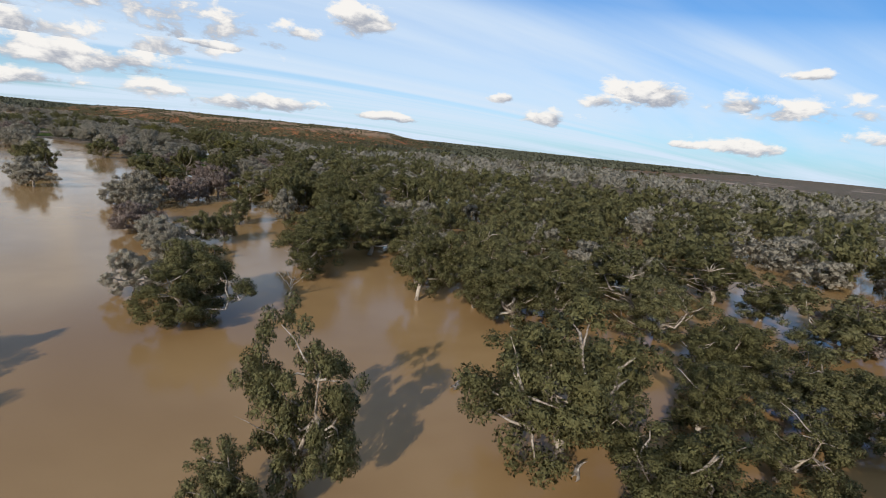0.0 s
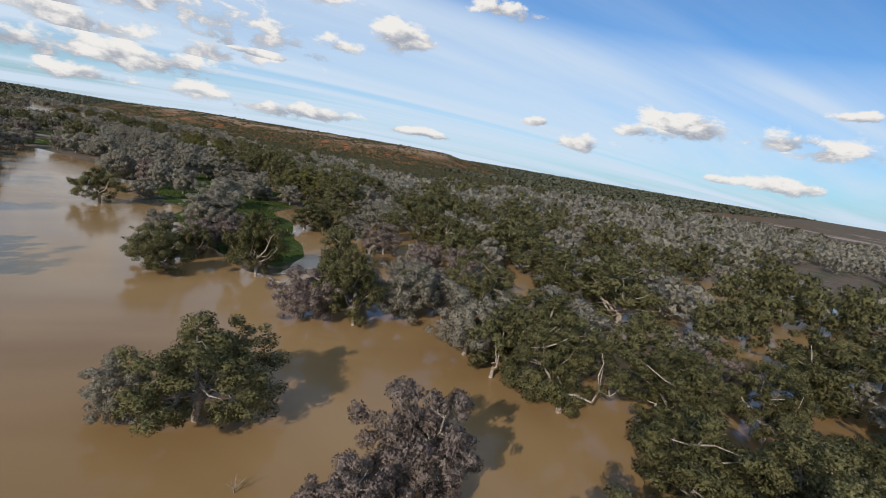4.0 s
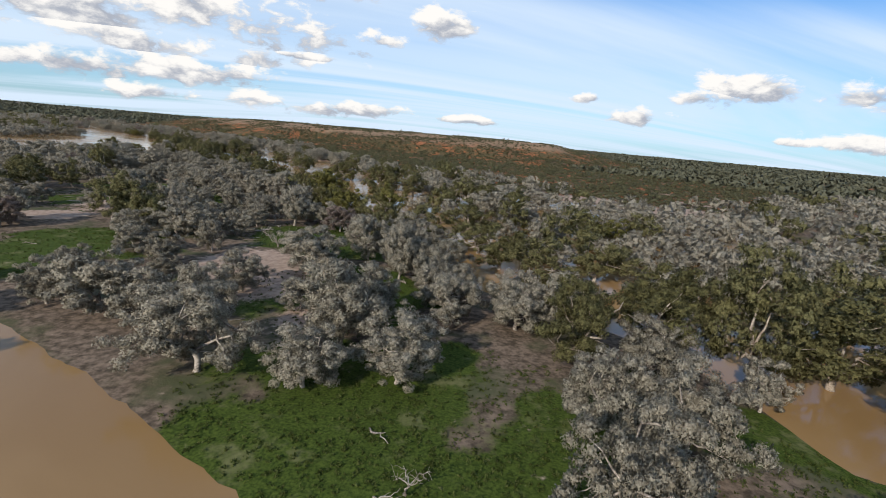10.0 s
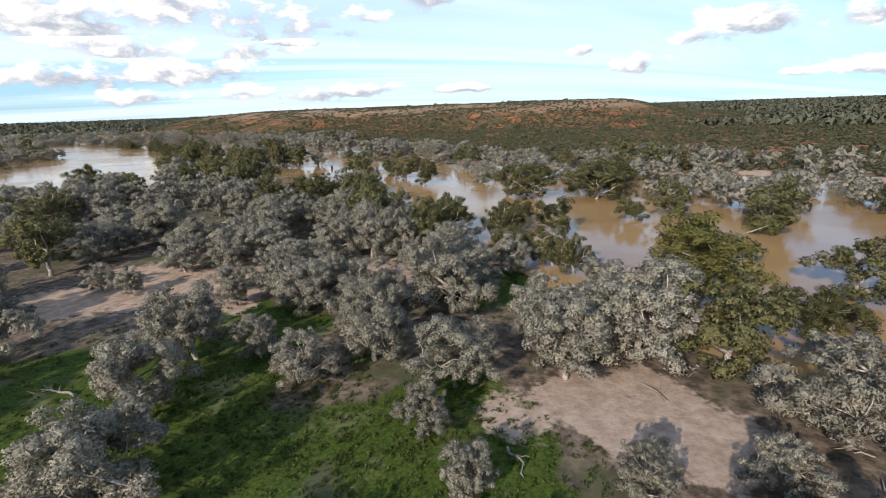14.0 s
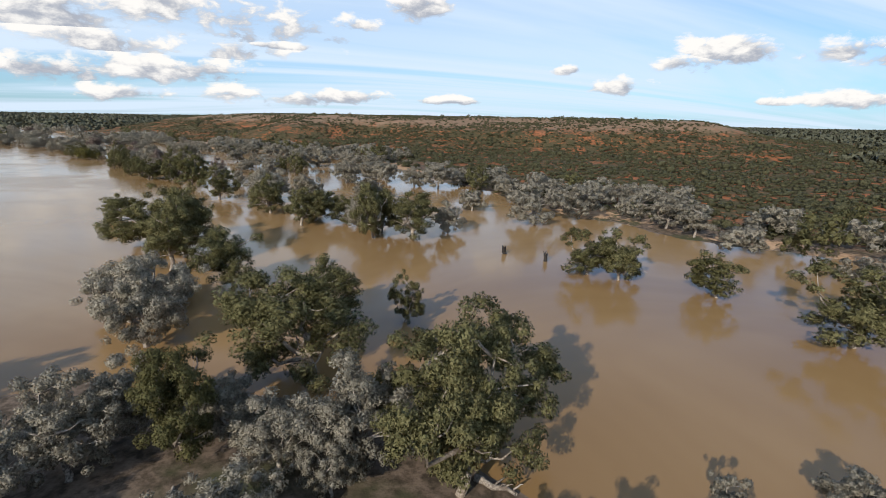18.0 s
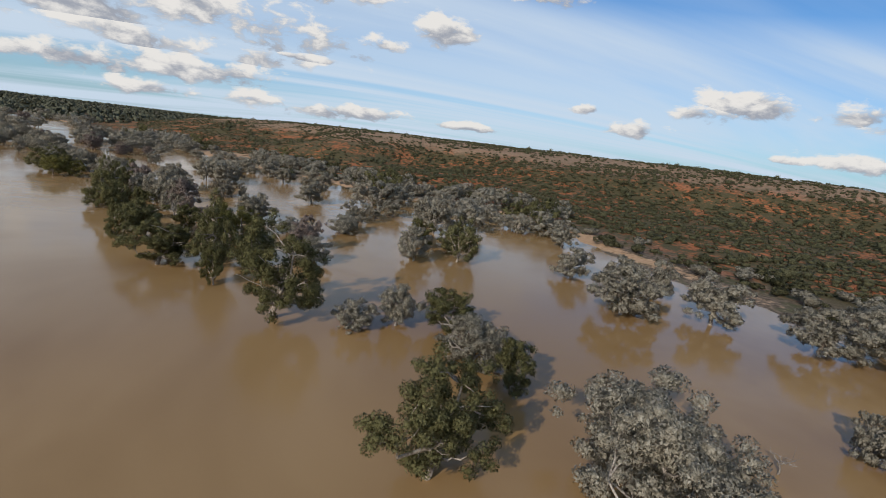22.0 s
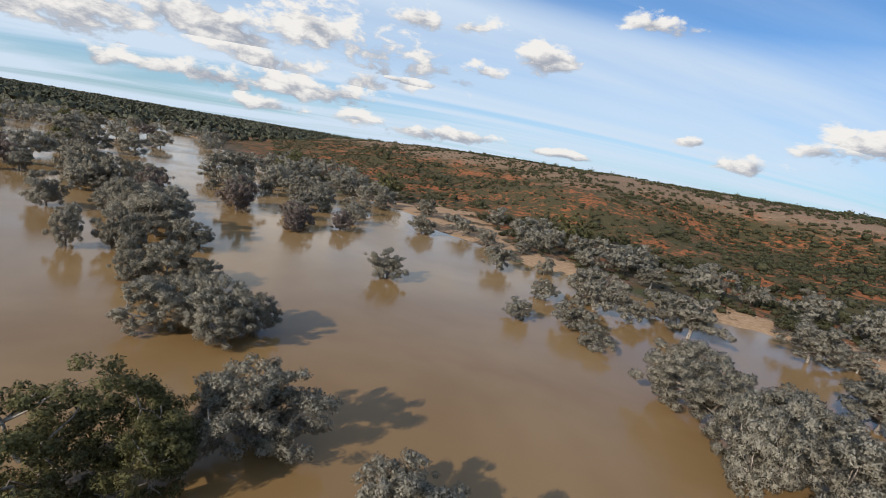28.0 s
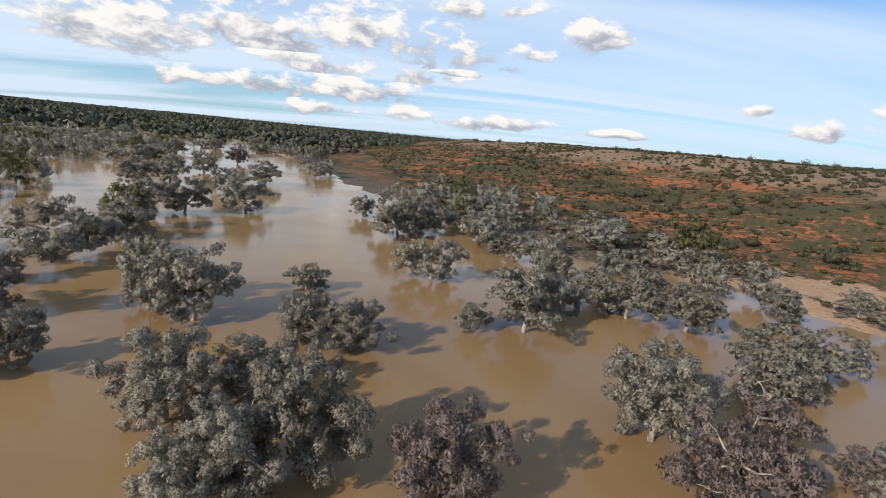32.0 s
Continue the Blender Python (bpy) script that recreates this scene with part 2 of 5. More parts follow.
def inside(x, y, ring):
    """Signed distance to a closed outline: positive inside."""
    near = np.full(np.shape(x), 1e9)
    sign = np.zeros(np.shape(x), bool)
    for (ax, ay), (bx, by) in zip(ring, ring[1:] + ring[:1]):
        dx, dy = bx - ax, by - ay
        f = np.clip(((x - ax) * dx + (y - ay) * dy) / (dx * dx + dy * dy), 0, 1)
        near = np.minimum(near, np.hypot(x - ax - f * dx, y - ay - f * dy))
        cross = (ay > y) != (by > y)
        sign ^= cross & (x < (bx - ax) * (y - ay) / ((by - ay) if by != ay else 1e-9) + ax)
    return np.where(sign, near, -near)


def line_gap(x, y, line):
    near = np.full(np.shape(x), 1e9)
    for (ax, ay), (bx, by) in zip(line, line[1:]):
        dx, dy = bx - ax, by - ay
        f = np.clip(((x - ax) * dx + (y - ay) * dy) / (dx * dx + dy * dy), 0, 1)
        near = np.minimum(near, np.hypot(x - ax - f * dx, y - ay - f * dy))
    return near


RIGHT_BANK = [(900, -400), (300, 60), (70, 250), (-40, 330), (-75, 400), (-100, 470), (-155, 512), (-190, 540), (-235, 565), (-290, 585), (-328, 608),
              (-345, 629), (-372, 645), (-388, 668), (-394, 686), (-425, 730), (-456, 781), (-480, 808), (-520, 812), (-567, 834), (-602, 846), (-626, 860),
              (-656, 875), (-682, 900), (-700, 912), (-730, 910), (-752, 937), (-787, 952), (-840, 977), (-928, 1038), (-1095, 1143), (-1500, 1500),
              (-4000, 4200), (6000, 6000), (6000, -400)]
MEADOW = [(-98, 187), (-100, 206), (-104, 218), (-111, 229), (-116, 241), (-122, 246), (-126, 253), (-127, 269), (-120, 283), (-125, 291), (-140, 299),
          (-153, 304), (-156, 315), (-166, 327), (-190, 342), (-198, 352), (-210, 366), (-213, 381), (-225, 387), (-300, 380), (-300, 318), (-225, 295),
          (-204, 285), (-196, 268), (-177, 262), (-169, 255), (-164, 249), (-159, 236), (-155, 229), (-151, 230), (-148, 237), (-145, 233), (-141, 229),
          (-139, 221), (-134, 217), (-131, 214), (-121, 204), (-111, 194), (-104, 187)]
POINT = [(-225, 387), (-239, 395), (-248, 405), (-267, 421), (-290, 452), (-316, 477), (-345, 500), (-366, 515), (-383, 527), (-414, 528), (-450, 500),
         (-440, 430), (-380, 370), (-330, 330), (-270, 320), (-225, 360)]


def bank_side(x, y):
    return inside(x, y, RIGHT_BANK)


def land_side(x, y):
    """How far inside dry land a place lies, in metres; under nought it is flooded."""
    wobble = (lattice(x, y, 14, 3) - 0.5) * 7 + (lattice(x, y, 5, 4) - 0.5) * 3
    out = np.maximum(np.maximum(inside(x, y, MEADOW), inside(x, y, POINT)) - 0.5 + wobble * 0.45, bank_side(x, y) + wobble * 1.3 + (lattice(x, y, 32, 6) - 0.5) * 9)
    pond = 1 - np.hypot((x + 155 + 0.55 * (y - 275)) / 8.5, (y - 275) / 4.2)
    return np.minimum(out, np.where(pond > 0, -6 * pond, 99))


def ridge(x, y):
    """The long low flat-topped hill beyond the right bank."""
    gap = line_gap(x, y, [(-250, 1180), (-420, 1190), (-610, 1240), (-830, 1370)])
    gap = gap + (lattice(x, y, 90, 8) - 0.5) * 90 + (lattice(x, y, 35, 9) - 0.5) * 25
    f = np.clip((320 - gap) / 275, 0, 1)
    return 28.5 * f * f * (3 - 2 * f) + 2.2 * f * (lattice(x, y, 60, 10) - 0.5)


def ground_height(x, y):
    x, y = np.asarray(x, float), np.asarray(y, float)
    side = land_side(x, y)
    z = np.where(side > 0, 0.75 * (1 - np.exp(-side / 9)), np.maximum(side * 0.09, -0.9))
    z = z + np.where(side > 0, (lattice(x, y, 7, 5) - 0.5) * 0.25 * np.clip(side / 4, 0, 1), 0)
    inland = np.clip(bank_side(x, y) - 20, 0, 600)
    z = z + inland * 0.006 + np.where(inland > 0, ridge(x, y), 0)
    u, v = x * ALONG[0] + y * ALONG[1], x * ACROSS[0] + y * ACROSS[1]
    far = np.clip((np.hypot(u - 500, v) - 1700) / 3000, 0, 1)
    return z * (1 - 0.2 * far) + far * (19 + 12 * (lattice(x, y, 700, 11) - 0.5))


def spread(fine_low, fine_high, step, low, high, growth):
    out = list(np.arange(fine_low, fine_high + 0.1, step))
    s, at = step, fine_high
    while at < high:
        s *= growth
        at += s
        out.append(min(at, high))
    s, at = step, fine_low
    while at > low:
        s *= growth
        at -= s
        out.insert(0, max(at, low))
    return np.array(out)


us, vs = spread(-40, 1240, 3.0, -900, 5700, 1.07), spread(-130, 240, 3.0, -4700, 4700, 1.045)
us = np.union1d(us, np.arange(296, 322, 1.0))
vs = np.union1d(vs, np.arange(50, 80, 1.0))
gu, gv = np.meshgrid(us, vs, indexing="ij")
gx, gy = gu * ALONG[0] + gv * ACROSS[0], gu * ALONG[1] + gv * ACROSS[1]
gz = ground_height(gx, gy)


def sheet(name, x, y, z):
    n, m = x.shape
    grid = np.arange(n * m).reshape(n, m)
    quads = np.stack([grid[:-1, :-1], grid[:-1, 1:], grid[1:, 1:], grid[1:, :-1]], -1).reshape(-1, 4)
    if (x[0, 1] - x[0, 0]) * (y[1, 0] - y[0, 0]) < (y[0, 1] - y[0, 0]) * (x[1, 0] - x[0, 0]):
        quads = quads[:, ::-1]
    mesh = bpy.data.meshes.new(name)
    mesh.vertices.add(n * m)
    mesh.vertices.foreach_set("co", np.stack([x, y, z], -1).astype(np.float32).ravel())
    mesh.loops.add(quads.size)
    mesh.loops.foreach_set("vertex_index", np.ascontiguousarray(quads, np.int32).ravel())
    mesh.polygons.add(len(quads))
    mesh.polygons.foreach_set("loop_start", np.arange(0, quads.size, 4, dtype=np.int32))
    mesh.update(calc_edges=True)
    mesh.polygons.foreach_set("use_smooth", np.ones(len(quads), bool))
    return mesh


def zone(mesh, name, values):
    made = mesh.attributes.new(name, "FLOAT", "POINT")
    made.data.foreach_set("value", np.asarray(values, np.float32).ravel())


def patches(spots, x, y, ragged):
    out = np.zeros(np.shape(x))
    for px, py, r in spots:
        out = np.maximum(out, np.clip((1.25 - np.hypot(x - px, y - py) / r + ragged) * 2.2, 0, 1))
    return out


GRASS = [(-132, 264, 8), (-298, 401, 11), (-289, 398, 9), (-204, 291, 11), (-188, 280, 12), (-308, 398, 10), (-132, 250, 10), (-110, 212, 15), (-128, 221, 13), (-114, 202, 9), (-124, 236, 17), (-140, 252, 18), (-158, 262, 16), (-150, 290, 14), (-176, 287, 22), (-200, 300, 16), (-132, 288, 8), (-238, 367, 13),
         (-227, 356, 7), (-272, 333, 15), (-306, 386, 20), (-286, 394, 9), (-233, 384, 9), (-288, 434, 8), (-318, 405, 16), (-212, 330, 14)]
SAND = [(-681, 924, 14), (-666, 912, 14), (-655, 898, 12), (-650, 885, 10), (-640, 874, 8), (-626, 866, 6), (-558, 830, 9), (-556, 842, 8), (-238, 341, 8), (-231, 333, 8), (-225, 329, 7), (-274, 408, 8), (-301, 371, 9), (-343, 428, 11), (-330, 434, 9), (-306, 440, 8), (-400, 504, 5), (-158, 528, 26),
        (-108, 516, 20), (-206, 548, 18), (-212, 318, 7), (-300, 358, 8), (-382, 668, 6), (-352, 634, 8), (-691, 917, 11), (-668, 895, 12), (-648, 880, 11), (-622, 864, 9), (-576, 844, 11), (-540, 828, 10), (-470, 800, 9)]
rag = (lattice(gx, gy, 9, 21) - 0.5) * 1.1 + (lattice(gx, gy, 3.5, 22) - 0.5) * 0.8
ground_mesh = sheet("ground", gx, gy, gz)
side_all, bank_all = land_side(gx, gy), bank_side(gx, gy)
zone(ground_mesh, "grass", patches(GRASS, gx, gy, rag) * (side_all > -1))
shore = np.clip(1.3 - np.abs(bank_all - 3) / (3 + 11 * lattice(gx, gy, 22, 31) ** 2), 0, 1) * np.clip((lattice(gx, gy, 38, 33) - 0.52) * 4, 0, 1) * (gu > 400)
bare = np.clip((0.6 * lattice(gx, gy, 95, 34) + 0.4 * lattice(gx, gy, 30, 35) - 0.60) * 9, 0, 0.8) * (bank_all > 30) * np.clip((620 - gu) / 150, 0, 1)
zone(ground_mesh, "sand", np.maximum(np.maximum(patches(SAND, gx, gy, rag), shore), bare))
red = np.clip((bank_all - 8) / 25, 0, 1) * np.clip((gu - 380) / 200 + (lattice(gx, gy, 120, 32) - 0.5), 0, 1)
zone(ground_mesh, "red", red * np.clip(1.6 - np.hypot(gu - 900, gv - 250) / 1100, 0.12, 1))
zone(ground_mesh, "tan", np.clip((gu - 520) / 120, 0, 1))
zone(ground_mesh, "hill", np.clip(ridge(gx, gy) / 19 - 0.42, 0, 1) * (bank_all > 20))

EARTH, tree, skin = material("earth", 0.95, 0.1)
where = spot(tree)
coarse, fine, tuft = grain(tree, where, 0.08, 4.0, 0.6), grain(tree, where, 0.9, 5.0, 0.65), grain(tree, where, 3.5, 3.0, 0.6)
litter = blend(tree, ramp(tree, fine, 0.32, 0.68), (0.062, 0.047, 0.033, 1), (0.21, 0.155, 0.115, 1))
litter = blend(tree, ramp(tree, coarse, 0.48, 0.66), litter, (0.075, 0.078, 0.040, 1))
lawn = blend(tree, ramp(tree, tuft, 0.3, 0.72), (0.025, 0.042, 0.007, 1), (0.072, 0.097, 0.017, 1))
lawn = blend(tree, ramp(tree, grain(tree, where, 0.22, 4.0, 0.65), 0.53, 0.72), lawn, (0.130, 0.130, 0.055, 1))
tone = blend(tree, ramp(tree, calc(tree, "ADD", mask(tree, "grass"), calc(tree, "MULTIPLY", calc(tree, "SUBTRACT", fine, 0.5), 0.8)), 0.25, 0.6), litter, lawn)
redsoil = blend(tree, ramp(tree, fine, 0.3, 0.7), (0.27, 0.085, 0.034, 1), (0.43, 0.155, 0.066, 1))
bush = blend(tree, ramp(tree, tuft, 0.3, 0.7), (0.040, 0.036, 0.016, 1), (0.125, 0.100, 0.050, 1))
cover = ramp(tree, calc(tree, "ADD", calc(tree, "MULTIPLY", grain(tree, where, 0.045, 6.0, 0.75), 0.65), calc(tree, "MULTIPLY", grain(tree, where, 0.4, 3.0, 0.6), 0.42)), 0.44, 0.55)
redland = blend(tree, cover, redsoil, bush)
tone = blend(tree, mask(tree, "red"), tone, redland)
stony = blend(tree, ramp(tree, fine, 0.3, 0.7), (0.22, 0.125, 0.075, 1), (0.37, 0.245, 0.165, 1))
stony = blend(tree, calc(tree, "MULTIPLY", cover, 0.35), stony, (0.15, 0.12, 0.07, 1))
tone = blend(tree, ramp(tree, calc(tree, "ADD", mask(tree, "hill"), calc(tree, "MULTIPLY", calc(tree, "SUBTRACT", coarse, 0.5), 0.9)), 0.3, 0.75), tone, stony)
beach = blend(tree, ramp(tree, fine, 0.3, 0.75), (0.27, 0.190, 0.142, 1), (0.43, 0.325, 0.255, 1))
beach = blend(tree, mask(tree, "tan"), beach, blend(tree, ramp(tree, fine, 0.3, 0.75), (0.36, 0.215, 0.115, 1), (0.52, 0.345, 0.215, 1)))
tone = blend(tree, ramp(tree, calc(tree, "ADD", mask(tree, "sand"), calc(tree, "MULTIPLY", calc(tree, "ADD", calc(tree, "SUBTRACT", fine, 0.5), calc(tree, "SUBTRACT", grain(tree, where, 0.3, 5.0, 0.7), 0.5)), 1.5)), 0.3, 0.75), tone, beach)
tree.links.new(tone, skin.inputs["Base Color"])
bumped(tree, skin, calc(tree, "ADD", fine, calc(tree, "MULTIPLY", tuft, 0.4)), 0.6, 0.14)
ground_mesh.materials.append(EARTH)
tagged(new("ground", ground_mesh), "flooded plain with green meadow, sandy banks and red soil", "ground", kind="structure")

WATER, tree, skin = material("muddy_water", 0.06, 0.5)
skin.inputs["IOR"].default_value = 1.33
where = spot(tree)
silt = grain(tree, where, 0.018, 4.0, 0.6, 0.8)
tone = blend(tree, ramp(tree, silt, 0.35, 0.65), (0.256, 0.151, 0.062, 1), (0.322, 0.200, 0.091, 1))
tree.links.new(tone, skin.inputs["Base Color"])
ripple = calc(tree, "ADD", grain(tree, where, 1.3, 3.0, 0.5, 0.5), calc(tree, "MULTIPLY", grain(tree, where, 0.15, 2.0), 1.5))
bumped(tree, skin, ripple, 0.16, 0.06)
wind = ramp(tree, grain(tree, where, 0.03, 3.0, 0.6, 0.5), 0.4, 0.65, 0.09, 0.22)
tree.links.new(wind, skin.inputs["Roughness"])
wx, wy = np.meshgrid(np.linspace(-4000, 1800, 30), np.linspace(-1500, 3000, 30), indexing="ij")
water_mesh = sheet("water", wx, wy, 0 * wx)
water_mesh.materials.append(WATER)
tagged(new("water", water_mesh), "still brown muddy floodwater reflecting the pale sky", "water", kind="structure")

# the dark pool in the meadow, tea-coloured with leaf litter
POOL, tree, skin = material("dark_pool", 0.04, 0.5)
skin.inputs["IOR"].default_value = 1.33
silt = grain(tree, spot(tree), 0.4, 3.0)
tree.links.new(blend(tree, silt, (0.006, 0.005, 0.004, 1), (0.028, 0.020, 0.012, 1)), skin.inputs["Base Color"])
turn_, reach_ = np.meshgrid(np.linspace(0, 2 * math.pi, 49), np.linspace(0.02, 1, 8), indexing="ij")
py = 275 + 4.3 * reach_ * np.sin(turn_)
pool_mesh = sheet("pool", -155 - 0.55 * (py - 275) + 8.7 * reach_ * np.cos(turn_), py, 0 * py + 0.06)
pool_mesh.materials.append(POOL)
tagged(new("pool", pool_mesh), "small dark pool of tea-coloured water in the meadow", "pool", kind="structure")

# ---- trees ----
def raw_mesh(name, verts, faces, mat, smooth=False, second=None, normals=None):
    """A mesh from arrays: verts (n, 3), faces (m, k) of one size k. second: another material, and the first face that has it."""
    verts, faces = np.asarray(verts, np.float32), np.ascontiguousarray(faces, np.int32)
    mesh = bpy.data.meshes.new(name)
    mesh.vertices.add(len(verts))
    mesh.vertices.foreach_set("co", verts.ravel())
    mesh.loops.add(faces.size)
    mesh.loops.foreach_set("vertex_index", faces.ravel())
    mesh.polygons.add(len(faces))
    mesh.polygons.foreach_set("loop_start", np.arange(0, faces.size, faces.shape[1], dtype=np.int32))
    mesh.update(calc_edges=True)
    if smooth:
        mesh.polygons.foreach_set("use_smooth", np.ones(len(faces), bool))
    mesh.materials.append(mat)
    if second:
        mesh.materials.append(second[0])
        slots = np.zeros(len(faces), np.int32)
        slots[second[1]:] = 1
        mesh.polygons.foreach_set("material_index", slots)
    if normals is not None:
        mesh.polygons.foreach_set("use_smooth", np.ones(len(faces), bool))
        mesh.normals_split_custom_set_from_vertices(np.asarray(normals, np.float32))
    return mesh


def tube(line, radii, sides):
    """A tapered limb along a line of points."""
    line = np.asarray(line, float)
    ahead = np.gradient(line, axis=0)
    ahead /= np.linalg.norm(ahead, axis=1, keepdims=True) + 1e-9
    aside = np.cross(ahead, np.where(np.abs(ahead[:, 2:3]) > 0.9, (1.0, 0, 0), (0, 0, 1.0)))
    aside /= np.linalg.norm(aside, axis=1, keepdims=True) + 1e-9
    above = np.cross(ahead, aside)
    a = np.linspace(0, 2 * math.pi, sides, endpoint=False)
    ring = aside[:, None] * np.cos(a)[None, :, None] + above[:, None] * np.sin(a)[None, :, None]
    verts = (line[:, None] + ring * np.asarray(radii)[:, None, None]).reshape(-1, 3)
    n = len(line)
    i, j = np.meshgrid(np.arange(n - 1), np.arange(sides), indexing="ij")
    k = (j + 1) % sides
    faces = np.stack([i * sides + j, i * sides + k, (i + 1) * sides + k, (i + 1) * sides + j], -1).reshape(-1, 4)
    return verts, faces


def gather(pieces):
    verts, faces, at = [], [], 0
    for v, f, *_ in pieces:
        verts.append(v)
        faces.append(f + at)
        at += len(v)
    return np.concatenate(verts), np.concatenate(faces)


def normals_of(pieces):
    """The pieces' own normals, one for each vertex; wood that has none gets those of its faces."""
    return np.concatenate([p[2] if len(p) > 2 else np.zeros_like(p[0]) for p in pieces])


def bend(a, b, sag, rng, n=6):
    """A crooked line from a to b."""
    f = np.linspace(0, 1, n)[:, None]
    line = a + (b - a) * f + np.array((0, 0, sag)) * np.sin(f * math.pi)
    wild = rng.normal(0, 0.045 * np.linalg.norm(b - a), (n, 3))
    wild[0] = wild[-1] = 0
    return line + wild


def sprays(rng, centres, sizes, count, long, droop, squash=0.8, heart=None):
    """Leaf sprays: slim three-cornered sprigs set about clump centres, most of them near each clump's outside."""
    sizes = np.asarray(sizes)
    at = rng.choice(len(centres), count, p=sizes ** 2 / (sizes ** 2).sum())
    out = rng.normal(size=(count, 3))
    out /= np.linalg.norm(out, axis=1, keepdims=True)
    reach = sizes[at] * (0.60 + 0.44 * rng.random(count) ** 0.9)
    place = np.asarray(centres)[at] + out * reach[:, None] * np.array((1, 1, squash))
    axis = rng.normal(size=(count, 3)) + out * 0.6 - np.array((0, 0, droop))
    axis /= np.linalg.norm(axis, axis=1, keepdims=True)
    face = out * 0.8 + rng.normal(size=(count, 3)) * 0.5 + np.array((0, 0, 0.3))
    wide = np.cross(axis, face)
    wide /= np.linalg.norm(wide, axis=1, keepdims=True) + 1e-9
    ell = (long * rng.uniform(0.5, 1.4, count))[:, None]
    skew = rng.uniform(-0.25, 0.25, count)[:, None]
    kite = np.stack([place - axis * ell * 0.5 - wide * ell * 0.30, place + wide * ell * 0.42 + axis * ell * skew, place + axis * ell * 0.55 - wide * ell * 0.12], 1)
    turned = (np.cross(kite[:, 1] - kite[:, 0], kite[:, 2] - kite[:, 0]) * out).sum(1) < 0
    kite[turned] = kite[turned][:, ::-1]
    own = out + rng.normal(0, 0.22, (count, 3))
    if heart is not None:
        apart = place - heart
        own = own * 0.85 + apart / (np.linalg.norm(apart, axis=1, keepdims=True) + 1e-9) * 0.45
    own /= np.linalg.norm(own, axis=1, keepdims=True)
    return kite.reshape(-1, 3), np.arange(count * 3).reshape(-1, 3), np.repeat(own, 3, 0)


def cut_in_two(faces):
    """Quads as pairs of triangles."""
    return np.concatenate([faces[:, (0, 1, 2)], faces[:, (0, 2, 3)]])


def ball(n):
    """A cube's faces cut n times each way and blown up to a ball: verts and quads."""
    f = np.linspace(-1, 1, n + 1)
    verts, faces, seen = [], [], {}
    for axis in range(3):
        for sign in (-1, 1):
            for i in range(n):
                for j in range(n):
                    quad = []
                    for a, b in ((i, j), (i + 1, j), (i + 1, j + 1), (i, j + 1)):
                        at = [0, 0, 0]
                        at[axis], at[(axis + 1) % 3], at[(axis + 2) % 3] = sign, f[a], f[b]
                        quad.append(seen.setdefault(tuple(at), len(seen)))
                    faces.append(quad if sign > 0 else quad[::-1])
    verts = np.array(list(seen), float)
    return verts / np.linalg.norm(verts, axis=1, keepdims=True), np.array(faces)


BALLS = {1: ball(1), 2: ball(2)}


def cores(rng, centres, sizes, cut, squash=0.78):
    """The leafy hearts of the clumps: uneven lumps behind the sprays."""
    v, q = BALLS[cut]
    n = len(centres)
    rough = rng.uniform(0.32, 0.66, (n, len(v), 1))
    verts = np.asarray(centres)[:, None] + v[None] * rough * (np.asarray(sizes)[:, None, None] * np.array((1, 1, squash)))
    return verts.reshape(-1, 3), cut_in_two((q[None] + (np.arange(n) * len(v))[:, None, None]).reshape(-1, 4)), np.tile(v, (n, 1))


